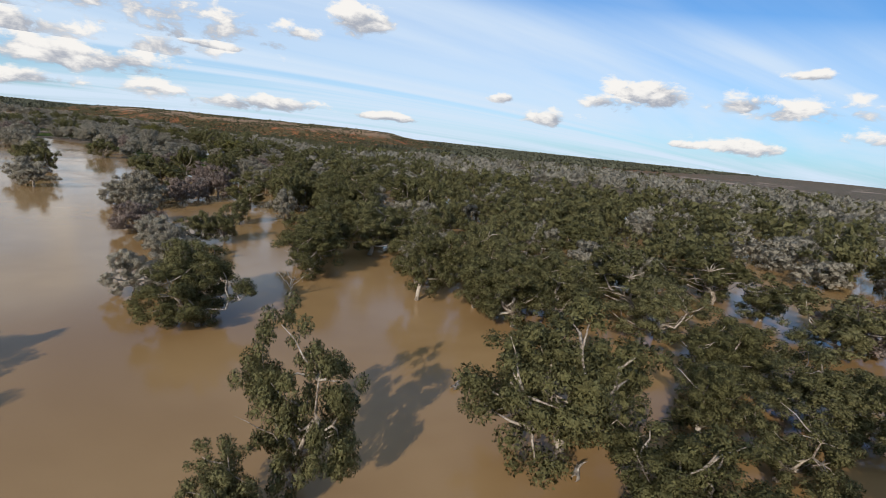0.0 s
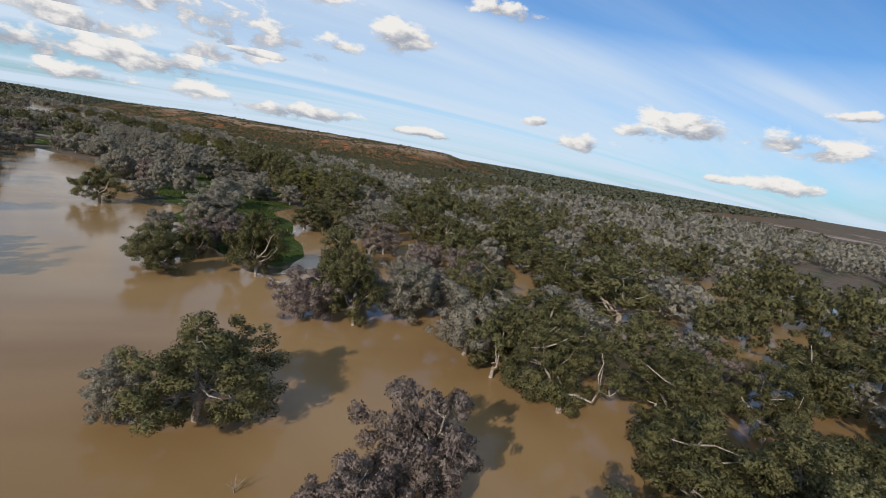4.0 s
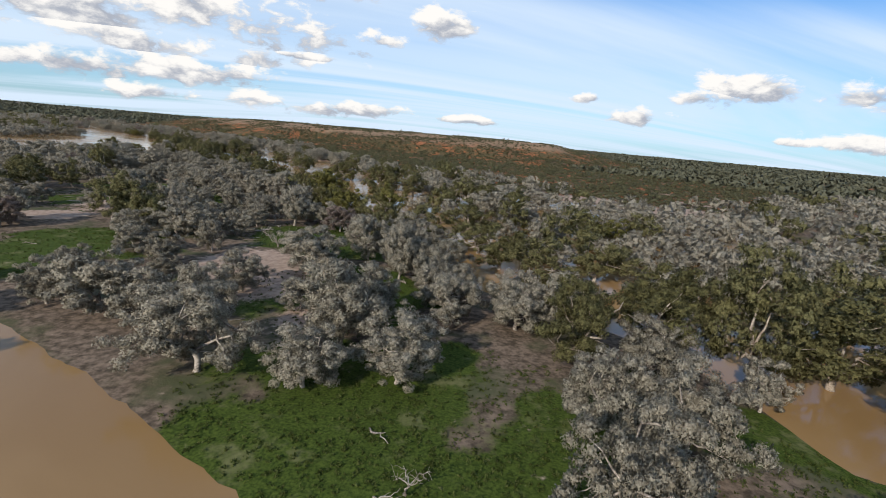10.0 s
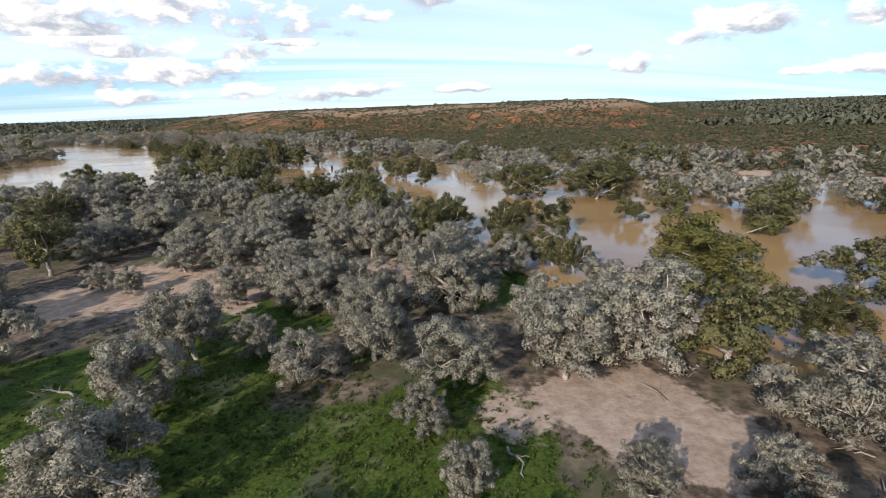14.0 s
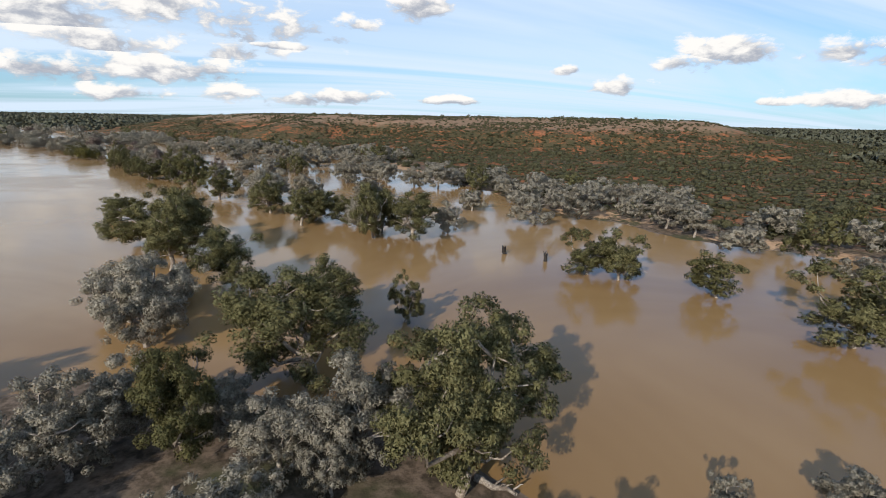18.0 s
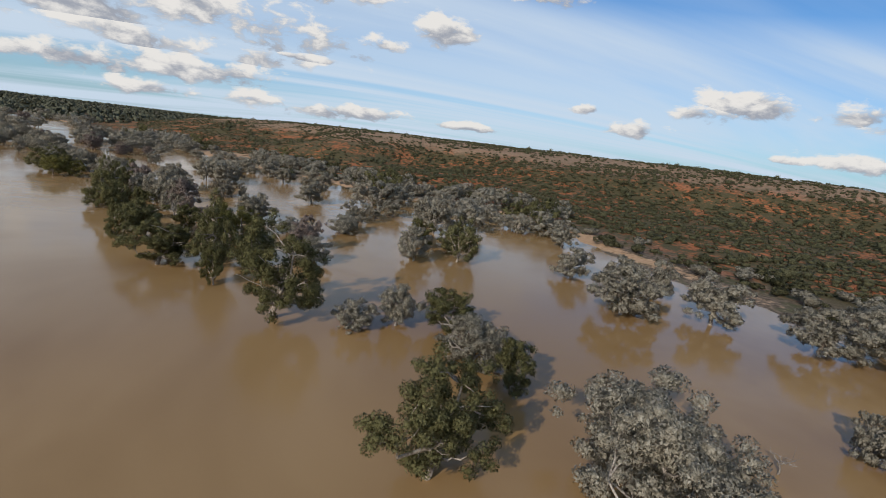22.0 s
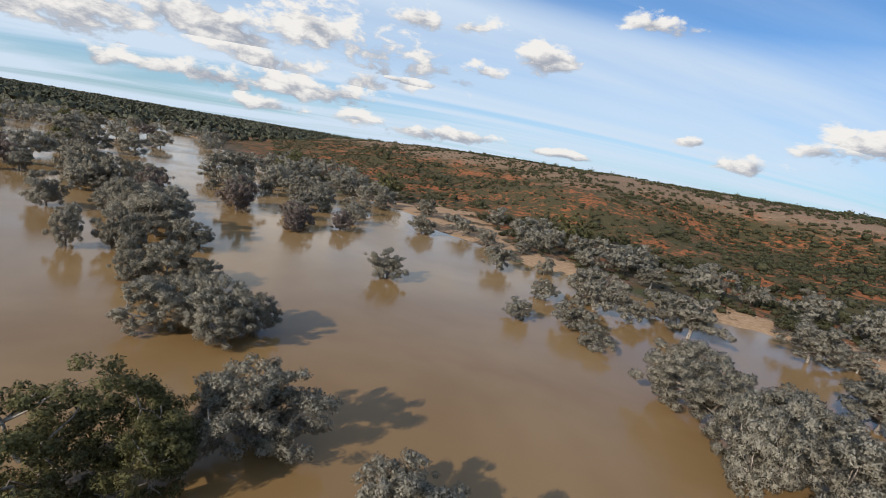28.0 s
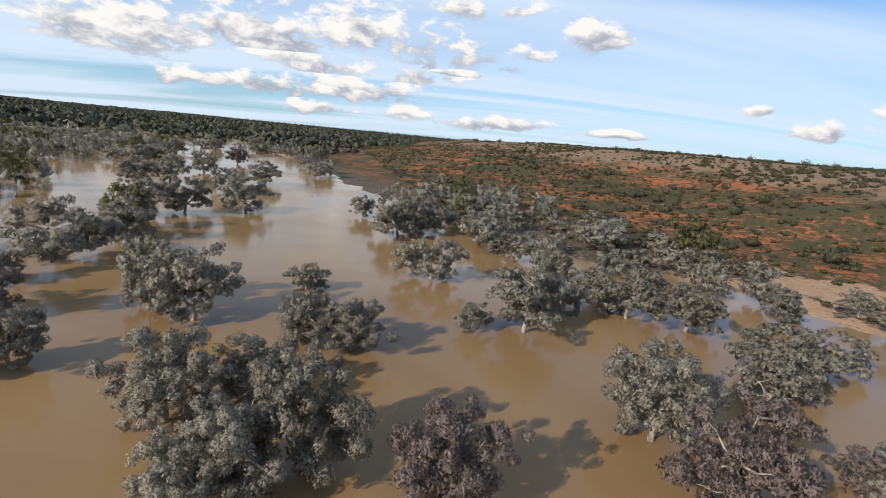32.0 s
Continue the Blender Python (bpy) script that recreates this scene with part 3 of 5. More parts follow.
def grow(seed, high, wide, kind, leaves, long, number, lumps_, cut):
    """Arrays of bole, limbs (one by one) and crown of one tree, high metres tall with a crown wide metres in radius."""
    rng = np.random.default_rng(seed)
    gum = kind == "gum"
    clumps, sizes = [], []
    lean = rng.normal(0, 0.05 * high, 2)
    mid = np.array((lean[0], lean[1], high * (0.52 if gum else 0.51)))
    tall = high * 0.47
    golden = math.pi * (3 - 5 ** 0.5)
    lobes = rng.uniform(0, 6.28, 3)
    pads = []
    for n in range(number):
        c = 1 - 2 * (n + 0.5) / number
        if c < -0.9:
            continue
        a = n * golden + rng.normal(0, 0.5)
        s = (1 - c * c) ** 0.5
        far = rng.uniform(0.66, 0.88) if rng.random() > 0.25 else rng.uniform(0.25, 0.55)
        out = 1.0 + 0.24 * math.sin(a * 2 + lobes[0]) + 0.16 * math.sin(a * 3 + lobes[1]) + 0.12 * math.sin(5 * c + lobes[2])
        if rng.random() < (0.12 if gum else 0.06):
            continue
        pad = mid + np.array((s * math.cos(a) * wide * far * out, s * math.sin(a) * wide * far * out, c * tall * far * (0.85 + 0.15 * out)))
        broad_ = wide * rng.uniform(0.22, 0.36) * (24 / number) ** 0.4
        pads.append(pad)
        for m in range(lumps_):
            drift = rng.normal(0, 0.52 if lumps_ > 1 else 0.0, 3) * ((0.8, 0.8, 0.75) if gum else (1.0, 1.0, 0.34))
            clumps.append(pad + drift * broad_ * (1.25 if lumps_ > 1 else 1.0))
            sizes.append(broad_ * rng.uniform(0.42, 0.72) * (1.0 if lumps_ > 2 else 1.35))
    clumps, sizes, pads = np.array(clumps), np.array(sizes), np.array(pads)
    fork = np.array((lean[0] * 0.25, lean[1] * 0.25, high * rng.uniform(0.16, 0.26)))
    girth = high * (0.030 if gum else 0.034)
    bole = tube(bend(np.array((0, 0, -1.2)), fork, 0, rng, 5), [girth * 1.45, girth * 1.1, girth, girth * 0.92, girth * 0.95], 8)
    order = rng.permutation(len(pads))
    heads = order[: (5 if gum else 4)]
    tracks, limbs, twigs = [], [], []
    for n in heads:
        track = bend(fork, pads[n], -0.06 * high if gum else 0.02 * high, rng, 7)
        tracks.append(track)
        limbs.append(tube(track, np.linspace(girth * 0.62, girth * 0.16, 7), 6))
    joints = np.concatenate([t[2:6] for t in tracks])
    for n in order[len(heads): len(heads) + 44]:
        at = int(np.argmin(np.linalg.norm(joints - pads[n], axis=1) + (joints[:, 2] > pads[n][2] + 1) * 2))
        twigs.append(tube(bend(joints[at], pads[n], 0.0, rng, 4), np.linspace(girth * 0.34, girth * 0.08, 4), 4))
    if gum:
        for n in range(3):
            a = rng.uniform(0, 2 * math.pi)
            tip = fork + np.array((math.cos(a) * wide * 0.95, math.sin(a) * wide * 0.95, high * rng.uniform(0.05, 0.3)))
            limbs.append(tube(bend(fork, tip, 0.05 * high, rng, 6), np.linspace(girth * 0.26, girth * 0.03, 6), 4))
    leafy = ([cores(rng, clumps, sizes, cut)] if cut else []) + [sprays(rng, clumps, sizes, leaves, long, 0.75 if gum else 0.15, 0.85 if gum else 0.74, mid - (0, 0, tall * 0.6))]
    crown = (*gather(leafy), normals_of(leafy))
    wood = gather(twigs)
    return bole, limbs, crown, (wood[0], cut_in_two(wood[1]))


STOCK = {}
GUM_H, GUM_R, BOX_H, BOX_R = 11.0, 5.0, 8.5, 4.8


def stock(kind, tier, n):
    """Bole, limbs and crown arrays of one of the few grown trees; tier 0 is the finest."""
    key = (kind, tier, n)
    if key not in STOCK:
        leaves, long, number, lumps_, cut = ((29000, 0.22, 33, 5, 1), (8200, 0.40, 28, 4, 1), (820, 1.0, 17, 2, 1), (120, 2.1, 16, 1, 0))[tier]
        size = (GUM_H, GUM_R) if kind == "gum" else (BOX_H, BOX_R)
        STOCK[key] = grow(100 * n + 7 * tier + (1 if kind == "gum" else 2), *size, kind, leaves, long, number if kind == "gum" else int(number * 1.15), lumps_, cut)
    return STOCK[key]


MESHES = {}
FLIGHT = [(row[1], row[2]) for row in PATH]
TREES = []
pick = random.Random(11)


def tree_at(x, y, high, wide, kind, leaf, bark, name, look_words, category):
    gap = float(line_gap(np.array(x), np.array(y), FLIGHT))
    tier = 0 if gap < 60 else 1
    n = pick.randrange(4 if tier == 0 else 3)
    key = (kind, tier, n, leaf.name)
    if key not in MESHES:
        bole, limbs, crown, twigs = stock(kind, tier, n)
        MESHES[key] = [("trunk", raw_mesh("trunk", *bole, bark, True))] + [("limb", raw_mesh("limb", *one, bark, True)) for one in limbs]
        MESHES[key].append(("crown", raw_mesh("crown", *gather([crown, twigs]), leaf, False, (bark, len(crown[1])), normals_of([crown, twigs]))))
    z = float(ground_height(x, y))
    ob = new(name)
    ob.empty_display_size = 0.5
    ob.location = (x, y, max(z, -0.5))
    ob.rotation_euler = (0, 0, pick.uniform(0, 6.28))
    h0, r0 = (GUM_H, GUM_R) if kind == "gum" else (BOX_H, BOX_R)
    ob.scale = (wide / r0, wide / r0, (high + max(0, -z) * 0.3) / h0)
    for title, mesh in MESHES[key]:
        new(title, mesh).parent = ob
    green = float(patches(GRASS, np.array(x), np.array(y), 0.0)) > 0.3
    stand = "standing in brown floodwater" if z < 0.05 else "on the green meadow" if green else "on dry sandy earth"
    size = "tall " if high > 11 else "low " if high < 6.5 else ""
    tagged(ob, size + look_words + " " + stand, category, "flooded " + name.replace("_", " ") + "s")
    TREES.append((x, y, wide))
    return ob


def gum(x, y, high, wide):
    return tree_at(x, y, high, wide, "gum", GUM_LEAF, PALE_BARK, "river_red_gum", "olive-green river gum with pale limbs", "tree")


def gold_gum(x, y, high, wide):
    return tree_at(x, y, high, wide, "gum", GOLD_LEAF, PALE_BARK, "golden_gum", "yellow-green gum with cream limbs", "tree")


def coolabah(x, y, high, wide):
    if high < 7.0:
        return tree_at(x, y, high, wide, "box", GREY_LEAF, DARK_BARK, "young_coolabah", "bushy grey-green young coolabah", "tree")
    return tree_at(x, y, high, wide, "box", GREY_LEAF, DARK_BARK, "coolabah_tree", "rounded grey-green coolabah", "tree")


def flushed_coolabah(x, y, high, wide):
    return tree_at(x, y, high, wide, "box", FLUSH_LEAF, DARK_BARK, "flushed_coolabah", "purplish-grey coolabah with new leaf", "tree")


gum(-10, 22, 7.0, 2.4)
gum(17, 26, 8.2, 5.1)
gum(-8, 27, 12.2, 3.7)
gum(10, 32, 13.8, 6.6)
gum(27, 33, 7.0, 3.7)
gum(23, 38, 7.8, 4.0)
gum(40, 41, 7.1, 3.8)
gum(35, 41, 8.3, 5.1)
gum(34, 47, 8.3, 4.9)
gum(29, 47, 8.9, 5.2)
gum(-26, 50, 7.9, 4.9)
gum(-29, 55, 9.7, 5.0)
coolabah(-38, 58, 5.8, 3.2)
gum(52, 60, 10.1, 6.3)
gum(10, 60, 10.6, 5.9)
gum(29, 61, 9.0, 5.5)
gum(16, 63, 10.3, 5.2)
flushed_coolabah(59, 65, 7.8, 4.8)
gum(5, 66, 9.6, 3.9)
gum(11, 67, 11.6, 5.4)
gum(-3, 67, 13.1, 4.7)
gum(17, 68, 9.9, 4.8)
gum(29, 70, 10.9, 6.2)
coolabah(-40, 71, 6.1, 3.8)
gum(-20, 73, 9.8, 6.0)
gum(51, 74, 8.8, 5.5)
gum(7, 76, 12.3, 3.7)
coolabah(-47, 79, 5.2, 3.2)
gum(-21, 80, 11.6, 5.2)
gum(47, 81, 10.5, 6.5)
coolabah(-49, 81, 6.2, 3.4)
gum(-44, 85, 7.0, 3.0)
gum(-23, 86, 8.7, 5.4)
gum(-41, 89, 7.4, 3.1)
coolabah(-1, 90, 4.5, 2.8)
flushed_coolabah(-58, 90, 6.5, 4.0)
gum(-5, 91, 8.5, 5.3)
gum(-14, 91, 10.9, 6.5)
gum(26, 95, 10.1, 6.3)
coolabah(-62, 99, 6.6, 3.0)
gum(-14, 101, 8.7, 5.3)
gum(-25, 104, 10.7, 5.6)
gum(-46, 107, 7.0, 2.8)
gum(-19, 108, 8.5, 3.8)
gum(-2, 111, 9.8, 4.3)
coolabah(-77, 112, 6.5, 3.2)
gum(14, 113, 8.2, 5.1)
coolabah(-72, 114, 9.4, 4.2)
coolabah(-39, 116, 8.5, 3.2)
coolabah(-82, 121, 6.8, 3.6)
coolabah(-77, 122, 7.2, 3.9)
gum(-21, 122, 13.7, 5.5)
gum(-28, 123, 12.3, 5.7)
flushed_coolabah(-69, 126, 7.5, 3.6)
coolabah(-76, 128, 4.5, 2.6)
gum(-53, 129, 10.5, 5.5)
gum(-44, 129, 13.1, 4.6)
gum(-7, 132, 14.4, 5.4)
flushed_coolabah(-69, 134, 7.0, 3.7)
gum(-31, 134, 11.5, 5.9)
coolabah(-21, 136, 9.7, 4.9)
gum(18, 139, 9.7, 6.0)
flushed_coolabah(-67, 141, 10.1, 4.8)
gum(-38, 141, 11.7, 6.6)
coolabah(-92, 143, 5.8, 3.0)
gum(-86, 145, 10.1, 6.2)
gum(-45, 145, 9.7, 6.0)
gum(43, 148, 9.5, 5.9)
gum(9, 149, 9.8, 6.1)
gum(-26, 150, 8.9, 5.5)
gum(-13, 151, 13.0, 6.5)
gum(-42, 158, 10.7, 6.4)
gum(-53, 159, 10.2, 5.4)
gum(-55, 168, 11.9, 7.2)
coolabah(-64, 170, 9.6, 5.4)
flushed_coolabah(-87, 172, 8.2, 4.7)
gum(-80, 173, 12.8, 4.7)
gum(-17, 174, 10.9, 6.8)
coolabah(-75, 179, 10.2, 5.5)
gum(-112, 180, 7.5, 4.7)
flushed_coolabah(-83, 184, 6.6, 4.1)
gum(-101, 187, 12.1, 4.2)
gum(-117, 188, 7.6, 4.3)
gum(5, 189, 11.7, 7.3)
gum(-114, 191, 7.0, 2.4)
gum(-73, 191, 7.0, 4.3)
flushed_coolabah(-116, 194, 6.9, 3.5)
gold_gum(-102, 194, 8.9, 4.3)
coolabah(-49, 196, 6.1, 3.8)
gum(-36, 198, 14.7, 9.0)
gum(-90, 198, 11.1, 4.3)
coolabah(-77, 198, 4.5, 2.8)
flushed_coolabah(-113, 201, 7.7, 4.0)
flushed_coolabah(-118, 201, 5.7, 3.5)
gum(-60, 202, 7.0, 3.9)
coolabah(-129, 202, 5.9, 3.5)
flushed_coolabah(-66, 206, 8.2, 5.1)
gum(-45, 209, 9.8, 4.6)
gold_gum(-38, 210, 7.7, 4.7)
flushed_coolabah(-74, 210, 7.4, 4.6)
gum(-49, 217, 10.2, 6.3)
coolabah(-129, 217, 7.6, 5.0)
flushed_coolabah(-86, 222, 8.0, 5.0)
coolabah(-128, 222, 10.3, 5.5)
gum(-158, 222, 9.5, 5.2)
gum(-51, 232, 7.7, 4.8)
coolabah(-96, 234, 7.3, 4.5)
gum(-110, 234, 8.5, 4.7)
coolabah(-157, 236, 6.3, 3.7)
gum(-106, 241, 9.2, 5.7)
gum(-73, 243, 10.0, 6.2)
coolabah(-138, 246, 8.5, 5.5)
coolabah(-156, 253, 8.6, 4.6)
gum(-59, 253, 10.8, 6.7)
coolabah(-167, 256, 8.8, 3.5)
coolabah(-90, 258, 7.8, 4.8)
gum(-23, 258, 8.6, 5.3)
coolabah(-183, 259, 11.5, 5.0)
flushed_coolabah(-174, 260, 9.4, 3.5)
coolabah(-83, 260, 6.9, 3.9)
coolabah(-171, 262, 4.5, 2.1)
gum(-111, 265, 12.7, 7.9)
coolabah(-141, 266, 7.4, 4.6)
coolabah(-183, 267, 7.5, 4.7)
coolabah(-99, 267, 8.0, 4.4)
coolabah(-129, 271, 7.2, 4.5)
coolabah(-139, 272, 4.9, 3.0)
gum(-86, 273, 13.4, 8.0)
coolabah(-180, 275, 8.1, 4.6)
coolabah(-144, 277, 7.3, 4.5)
coolabah(-177, 277, 5.2, 3.0)
gum(-120, 279, 9.7, 6.0)
coolabah(-34, 282, 9.0, 5.6)
coolabah(-148, 283, 6.3, 3.9)
gum(-122, 286, 9.0, 3.0)
coolabah(-156, 286, 7.3, 4.5)
coolabah(-177, 286, 12.0, 5.2)
gum(-79, 289, 13.0, 8.0)
gum(-63, 291, 11.0, 5.1)
gold_gum(-127, 291, 12.0, 6.6)
gold_gum(-136, 294, 11.6, 6.8)
gum(-117, 298, 11.5, 5.7)
coolabah(-170, 299, 9.9, 5.4)
coolabah(-207, 300, 7.5, 4.5)
coolabah(-219, 300, 10.4, 6.0)
coolabah(-176, 301, 9.4, 4.7)
gum(-131, 303, 12.5, 7.7)
coolabah(-198, 304, 8.2, 5.1)
gum(-141, 306, 11.6, 7.2)
coolabah(-207, 310, 11.9, 6.6)
gum(-136, 312, 11.1, 5.9)
coolabah(-210, 316, 6.6, 3.8)
gum(-123, 318, 10.6, 6.3)
gum(-156, 320, 17.0, 6.1)
coolabah(-217, 320, 4.9, 3.0)
coolabah(-206, 320, 7.5, 4.6)
gum(-146, 322, 12.6, 7.8)
gum(-167, 322, 14.3, 6.8)
coolabah(-257, 322, 4.9, 3.1)
coolabah(-195, 324, 7.6, 4.7)
coolabah(-230, 324, 6.6, 4.1)
coolabah(-244, 325, 4.5, 2.5)
coolabah(-186, 325, 7.9, 4.8)
gum(-113, 329, 12.0, 7.4)
coolabah(-199, 330, 7.0, 3.9)
coolabah(-216, 331, 4.5, 2.8)
coolabah(-249, 331, 6.4, 3.4)
coolabah(-187, 332, 8.0, 4.1)
coolabah(-219, 335, 4.5, 2.6)
coolabah(-258, 336, 6.0, 3.7)
coolabah(-201, 336, 8.0, 4.0)
coolabah(-196, 336, 6.4, 3.3)
coolabah(-223, 338, 9.1, 5.5)
coolabah(-208, 341, 11.3, 3.8)
coolabah(-201, 346, 8.6, 5.4)
coolabah(-268, 346, 6.6, 4.1)
coolabah(-209, 348, 9.9, 4.4)
gum(-185, 351, 10.7, 5.6)
coolabah(-255, 351, 7.3, 4.3)
coolabah(-263, 352, 8.6, 5.2)
coolabah(-218, 353, 9.8, 5.3)
gum(-171, 360, 11.6, 7.2)
gum(-191, 361, 11.4, 6.6)
coolabah(-275, 366, 10.1, 5.0)
coolabah(-265, 367, 6.0, 3.6)
coolabah(-259, 369, 4.5, 2.8)
coolabah(-301, 369, 5.8, 3.0)
coolabah(-254, 370, 6.5, 3.4)
coolabah(-265, 373, 4.9, 1.9)
coolabah(-270, 374, 5.1, 2.5)
gum(-197, 374, 8.3, 5.1)
flushed_coolabah(-234, 377, 7.0, 4.3)
coolabah(-247, 377, 10.6, 4.9)
coolabah(-260, 379, 7.5, 4.3)
coolabah(-238, 381, 7.3, 4.5)
coolabah(-299, 381, 7.7, 4.1)
coolabah(-285, 381, 8.4, 5.0)
gum(-226, 382, 10.3, 5.5)
coolabah(-247, 385, 6.3, 3.9)
coolabah(-272, 386, 8.2, 3.8)
gum(-215, 386, 9.4, 5.8)
coolabah(-265, 391, 6.1, 3.8)
coolabah(-309, 391, 8.5, 4.7)
gum(-202, 391, 10.6, 6.6)
gold_gum(-238, 391, 12.4, 5.6)
coolabah(-287, 396, 4.5, 2.0)
coolabah(-256, 397, 8.9, 5.5)
coolabah(-276, 398, 4.5, 2.3)
gold_gum(-227, 398, 12.1, 5.5)
coolabah(-267, 399, 4.5, 2.3)
gum(-250, 401, 10.9, 4.5)
coolabah(-315, 401, 7.8, 4.0)
coolabah(-291, 402, 4.5, 2.2)
gold_gum(-160, 406, 9.0, 5.6)
coolabah(-261, 406, 8.3, 5.2)
coolabah(-305, 408, 5.7, 3.1)
coolabah(-290, 409, 6.8, 4.0)
coolabah(-318, 411, 8.7, 4.7)
coolabah(-280, 412, 9.2, 4.9)
coolabah(-311, 412, 5.0, 2.6)
coolabah(-299, 413, 9.1, 4.5)
coolabah(-273, 417, 10.7, 6.1)
coolabah(-283, 420, 7.3, 4.0)
gum(-166, 422, 7.9, 4.9)
gum(-252, 423, 7.3, 4.5)
coolabah(-312, 424, 6.8, 4.2)
coolabah(-322, 425, 4.5, 1.9)
coolabah(-293, 426, 11.0, 5.9)
coolabah(-340, 427, 4.5, 2.2)
coolabah(-301, 428, 4.5, 2.2)
coolabah(-316, 428, 6.4, 3.3)
coolabah(-310, 428, 7.1, 2.6)
coolabah(-346, 428, 4.5, 2.3)
coolabah(-319, 429, 6.6, 3.3)
coolabah(-326, 430, 4.5, 2.8)
coolabah(-290, 431, 5.1, 2.8)
coolabah(-314, 431, 5.4, 2.8)
coolabah(-309, 432, 4.9, 2.6)
coolabah(-293, 432, 8.0, 3.3)
coolabah(-296, 433, 7.8, 4.1)
coolabah(-318, 436, 7.0, 4.3)
gold_gum(-261, 436, 13.7, 8.5)
gum(-243, 437, 8.8, 5.0)
coolabah(-339, 437, 6.8, 4.0)
coolabah(-332, 438, 6.9, 2.9)
coolabah(-327, 444, 7.0, 3.8)
gum(-277, 444, 7.0, 2.7)
coolabah(-296, 445, 8.3, 5.1)
coolabah(-316, 445, 7.6, 3.5)
coolabah(-310, 446, 10.5, 4.3)
coolabah(-304, 447, 9.8, 3.1)
gum(-280, 448, 7.0, 3.0)
coolabah(-345, 449, 7.0, 4.4)
gum(-287, 451, 7.5, 4.4)
coolabah(-354, 453, 9.0, 5.5)
coolabah(-315, 453, 7.9, 4.3)
coolabah(-340, 454, 6.1, 3.8)
coolabah(-308, 454, 7.1, 4.0)
gum(-218, 455, 11.0, 5.5)
coolabah(-359, 456, 8.0, 4.3)
gum(-192, 458, 9.6, 5.9)
gum(-207, 459, 10.5, 6.5)
coolabah(-335, 460, 8.9, 4.7)
gum(-300, 462, 10.0, 4.7)
coolabah(-323, 464, 9.5, 5.9)
gum(-289, 465, 8.2, 3.7)
coolabah(-340, 467, 8.0, 4.7)
coolabah(-331, 468, 7.1, 4.4)
gum(-279, 468, 8.7, 4.9)
gum(-300, 471, 8.2, 4.5)
gum(-238, 472, 10.9, 6.0)
gum(-287, 474, 7.0, 4.2)
gum(-261, 483, 7.0, 4.0)
gum(-252, 485, 9.4, 4.4)
gum(-339, 492, 10.9, 6.7)
gum(-330, 497, 12.4, 6.4)
coolabah(-384, 498, 8.6, 3.4)
coolabah(-377, 501, 4.5, 2.0)
coolabah(-362, 502, 8.1, 2.9)
coolabah(-358, 504, 7.8, 2.6)
coolabah(-374, 506, 5.7, 3.4)
coolabah(-368, 506, 6.6, 3.8)
coolabah(-353, 507, 7.1, 3.6)
gum(-341, 507, 7.9, 3.4)
gum(-281, 508, 10.8, 6.6)
coolabah(-348, 508, 6.2, 2.6)
coolabah(-344, 508, 6.1, 3.0)
gum(-266, 509, 10.7, 6.5)
coolabah(-389, 509, 5.6, 3.5)
coolabah(-404, 513, 8.7, 4.0)
coolabah(-385, 515, 5.5, 2.4)
gum(-291, 515, 9.8, 6.1)
gum(-332, 516, 7.0, 2.9)
coolabah(-358, 517, 4.5, 1.6)
gum(-268, 517, 9.6, 5.9)
gum(-398, 517, 10.3, 3.6)
gum(-376, 517, 14.0, 5.4)
coolabah(-390, 517, 6.3, 3.6)
coolabah(-349, 518, 4.5, 2.8)
coolabah(-384, 519, 9.2, 4.6)
coolabah(-404, 519, 7.1, 3.5)
coolabah(-396, 520, 6.1, 2.7)
gum(-336, 520, 7.0, 3.3)
gum(-259, 520, 10.3, 6.4)
gum(-376, 523, 12.2, 6.4)
gum(-393, 530, 13.5, 7.4)
coolabah(-415, 534, 11.9, 5.4)
gum(-320, 535, 9.8, 4.4)
coolabah(-422, 540, 9.1, 5.7)
coolabah(-301, 543, 7.7, 4.8)
gum(-397, 544, 10.0, 4.6)
coolabah(-421, 545, 5.3, 3.3)
gum(-387, 547, 7.0, 2.1)
gum(-331, 550, 11.8, 7.3)
gum(-417, 556, 11.1, 5.7)
gum(-432, 561, 14.7, 6.1)
gum(-341, 566, 7.1, 4.4)
gum(-435, 569, 14.1, 7.1)
gum(-355, 572, 9.6, 4.7)
gum(-360, 574, 9.2, 5.6)
gum(-446, 575, 12.0, 7.4)
gum(-405, 592, 14.0, 4.2)
gum(-396, 594, 11.6, 7.1)
gum(-473, 597, 7.0, 4.1)
gum(-404, 597, 11.8, 3.5)
gum(-426, 601, 11.2, 5.0)
coolabah(-389, 602, 8.3, 3.5)
coolabah(-411, 602, 8.2, 3.9)
gum(-416, 606, 8.0, 4.9)
gum(-425, 607, 9.3, 5.5)
coolabah(-330, 610, 8.7, 4.6)
gum(-411, 611, 7.0, 3.1)
gum(-430, 614, 7.0, 3.4)
gum(-441, 614, 11.6, 5.4)
coolabah(-368, 618, 11.5, 6.5)
coolabah(-334, 619, 9.5, 5.9)
coolabah(-433, 621, 10.9, 4.6)
coolabah(-355, 628, 10.9, 6.7)
coolabah(-451, 629, 10.8, 5.5)
gum(-468, 632, 11.0, 5.1)
coolabah(-386, 633, 7.2, 4.5)
coolabah(-451, 637, 10.7, 6.2)
coolabah(-335, 641, 9.8, 6.1)
coolabah(-422, 644, 7.9, 4.9)
coolabah(-388, 646, 4.5, 2.8)
coolabah(-372, 647, 5.6, 3.5)
coolabah(-360, 648, 8.0, 5.0)
coolabah(-426, 649, 5.6, 2.5)
gum(-462, 649, 7.2, 2.8)
coolabah(-420, 650, 5.2, 3.2)
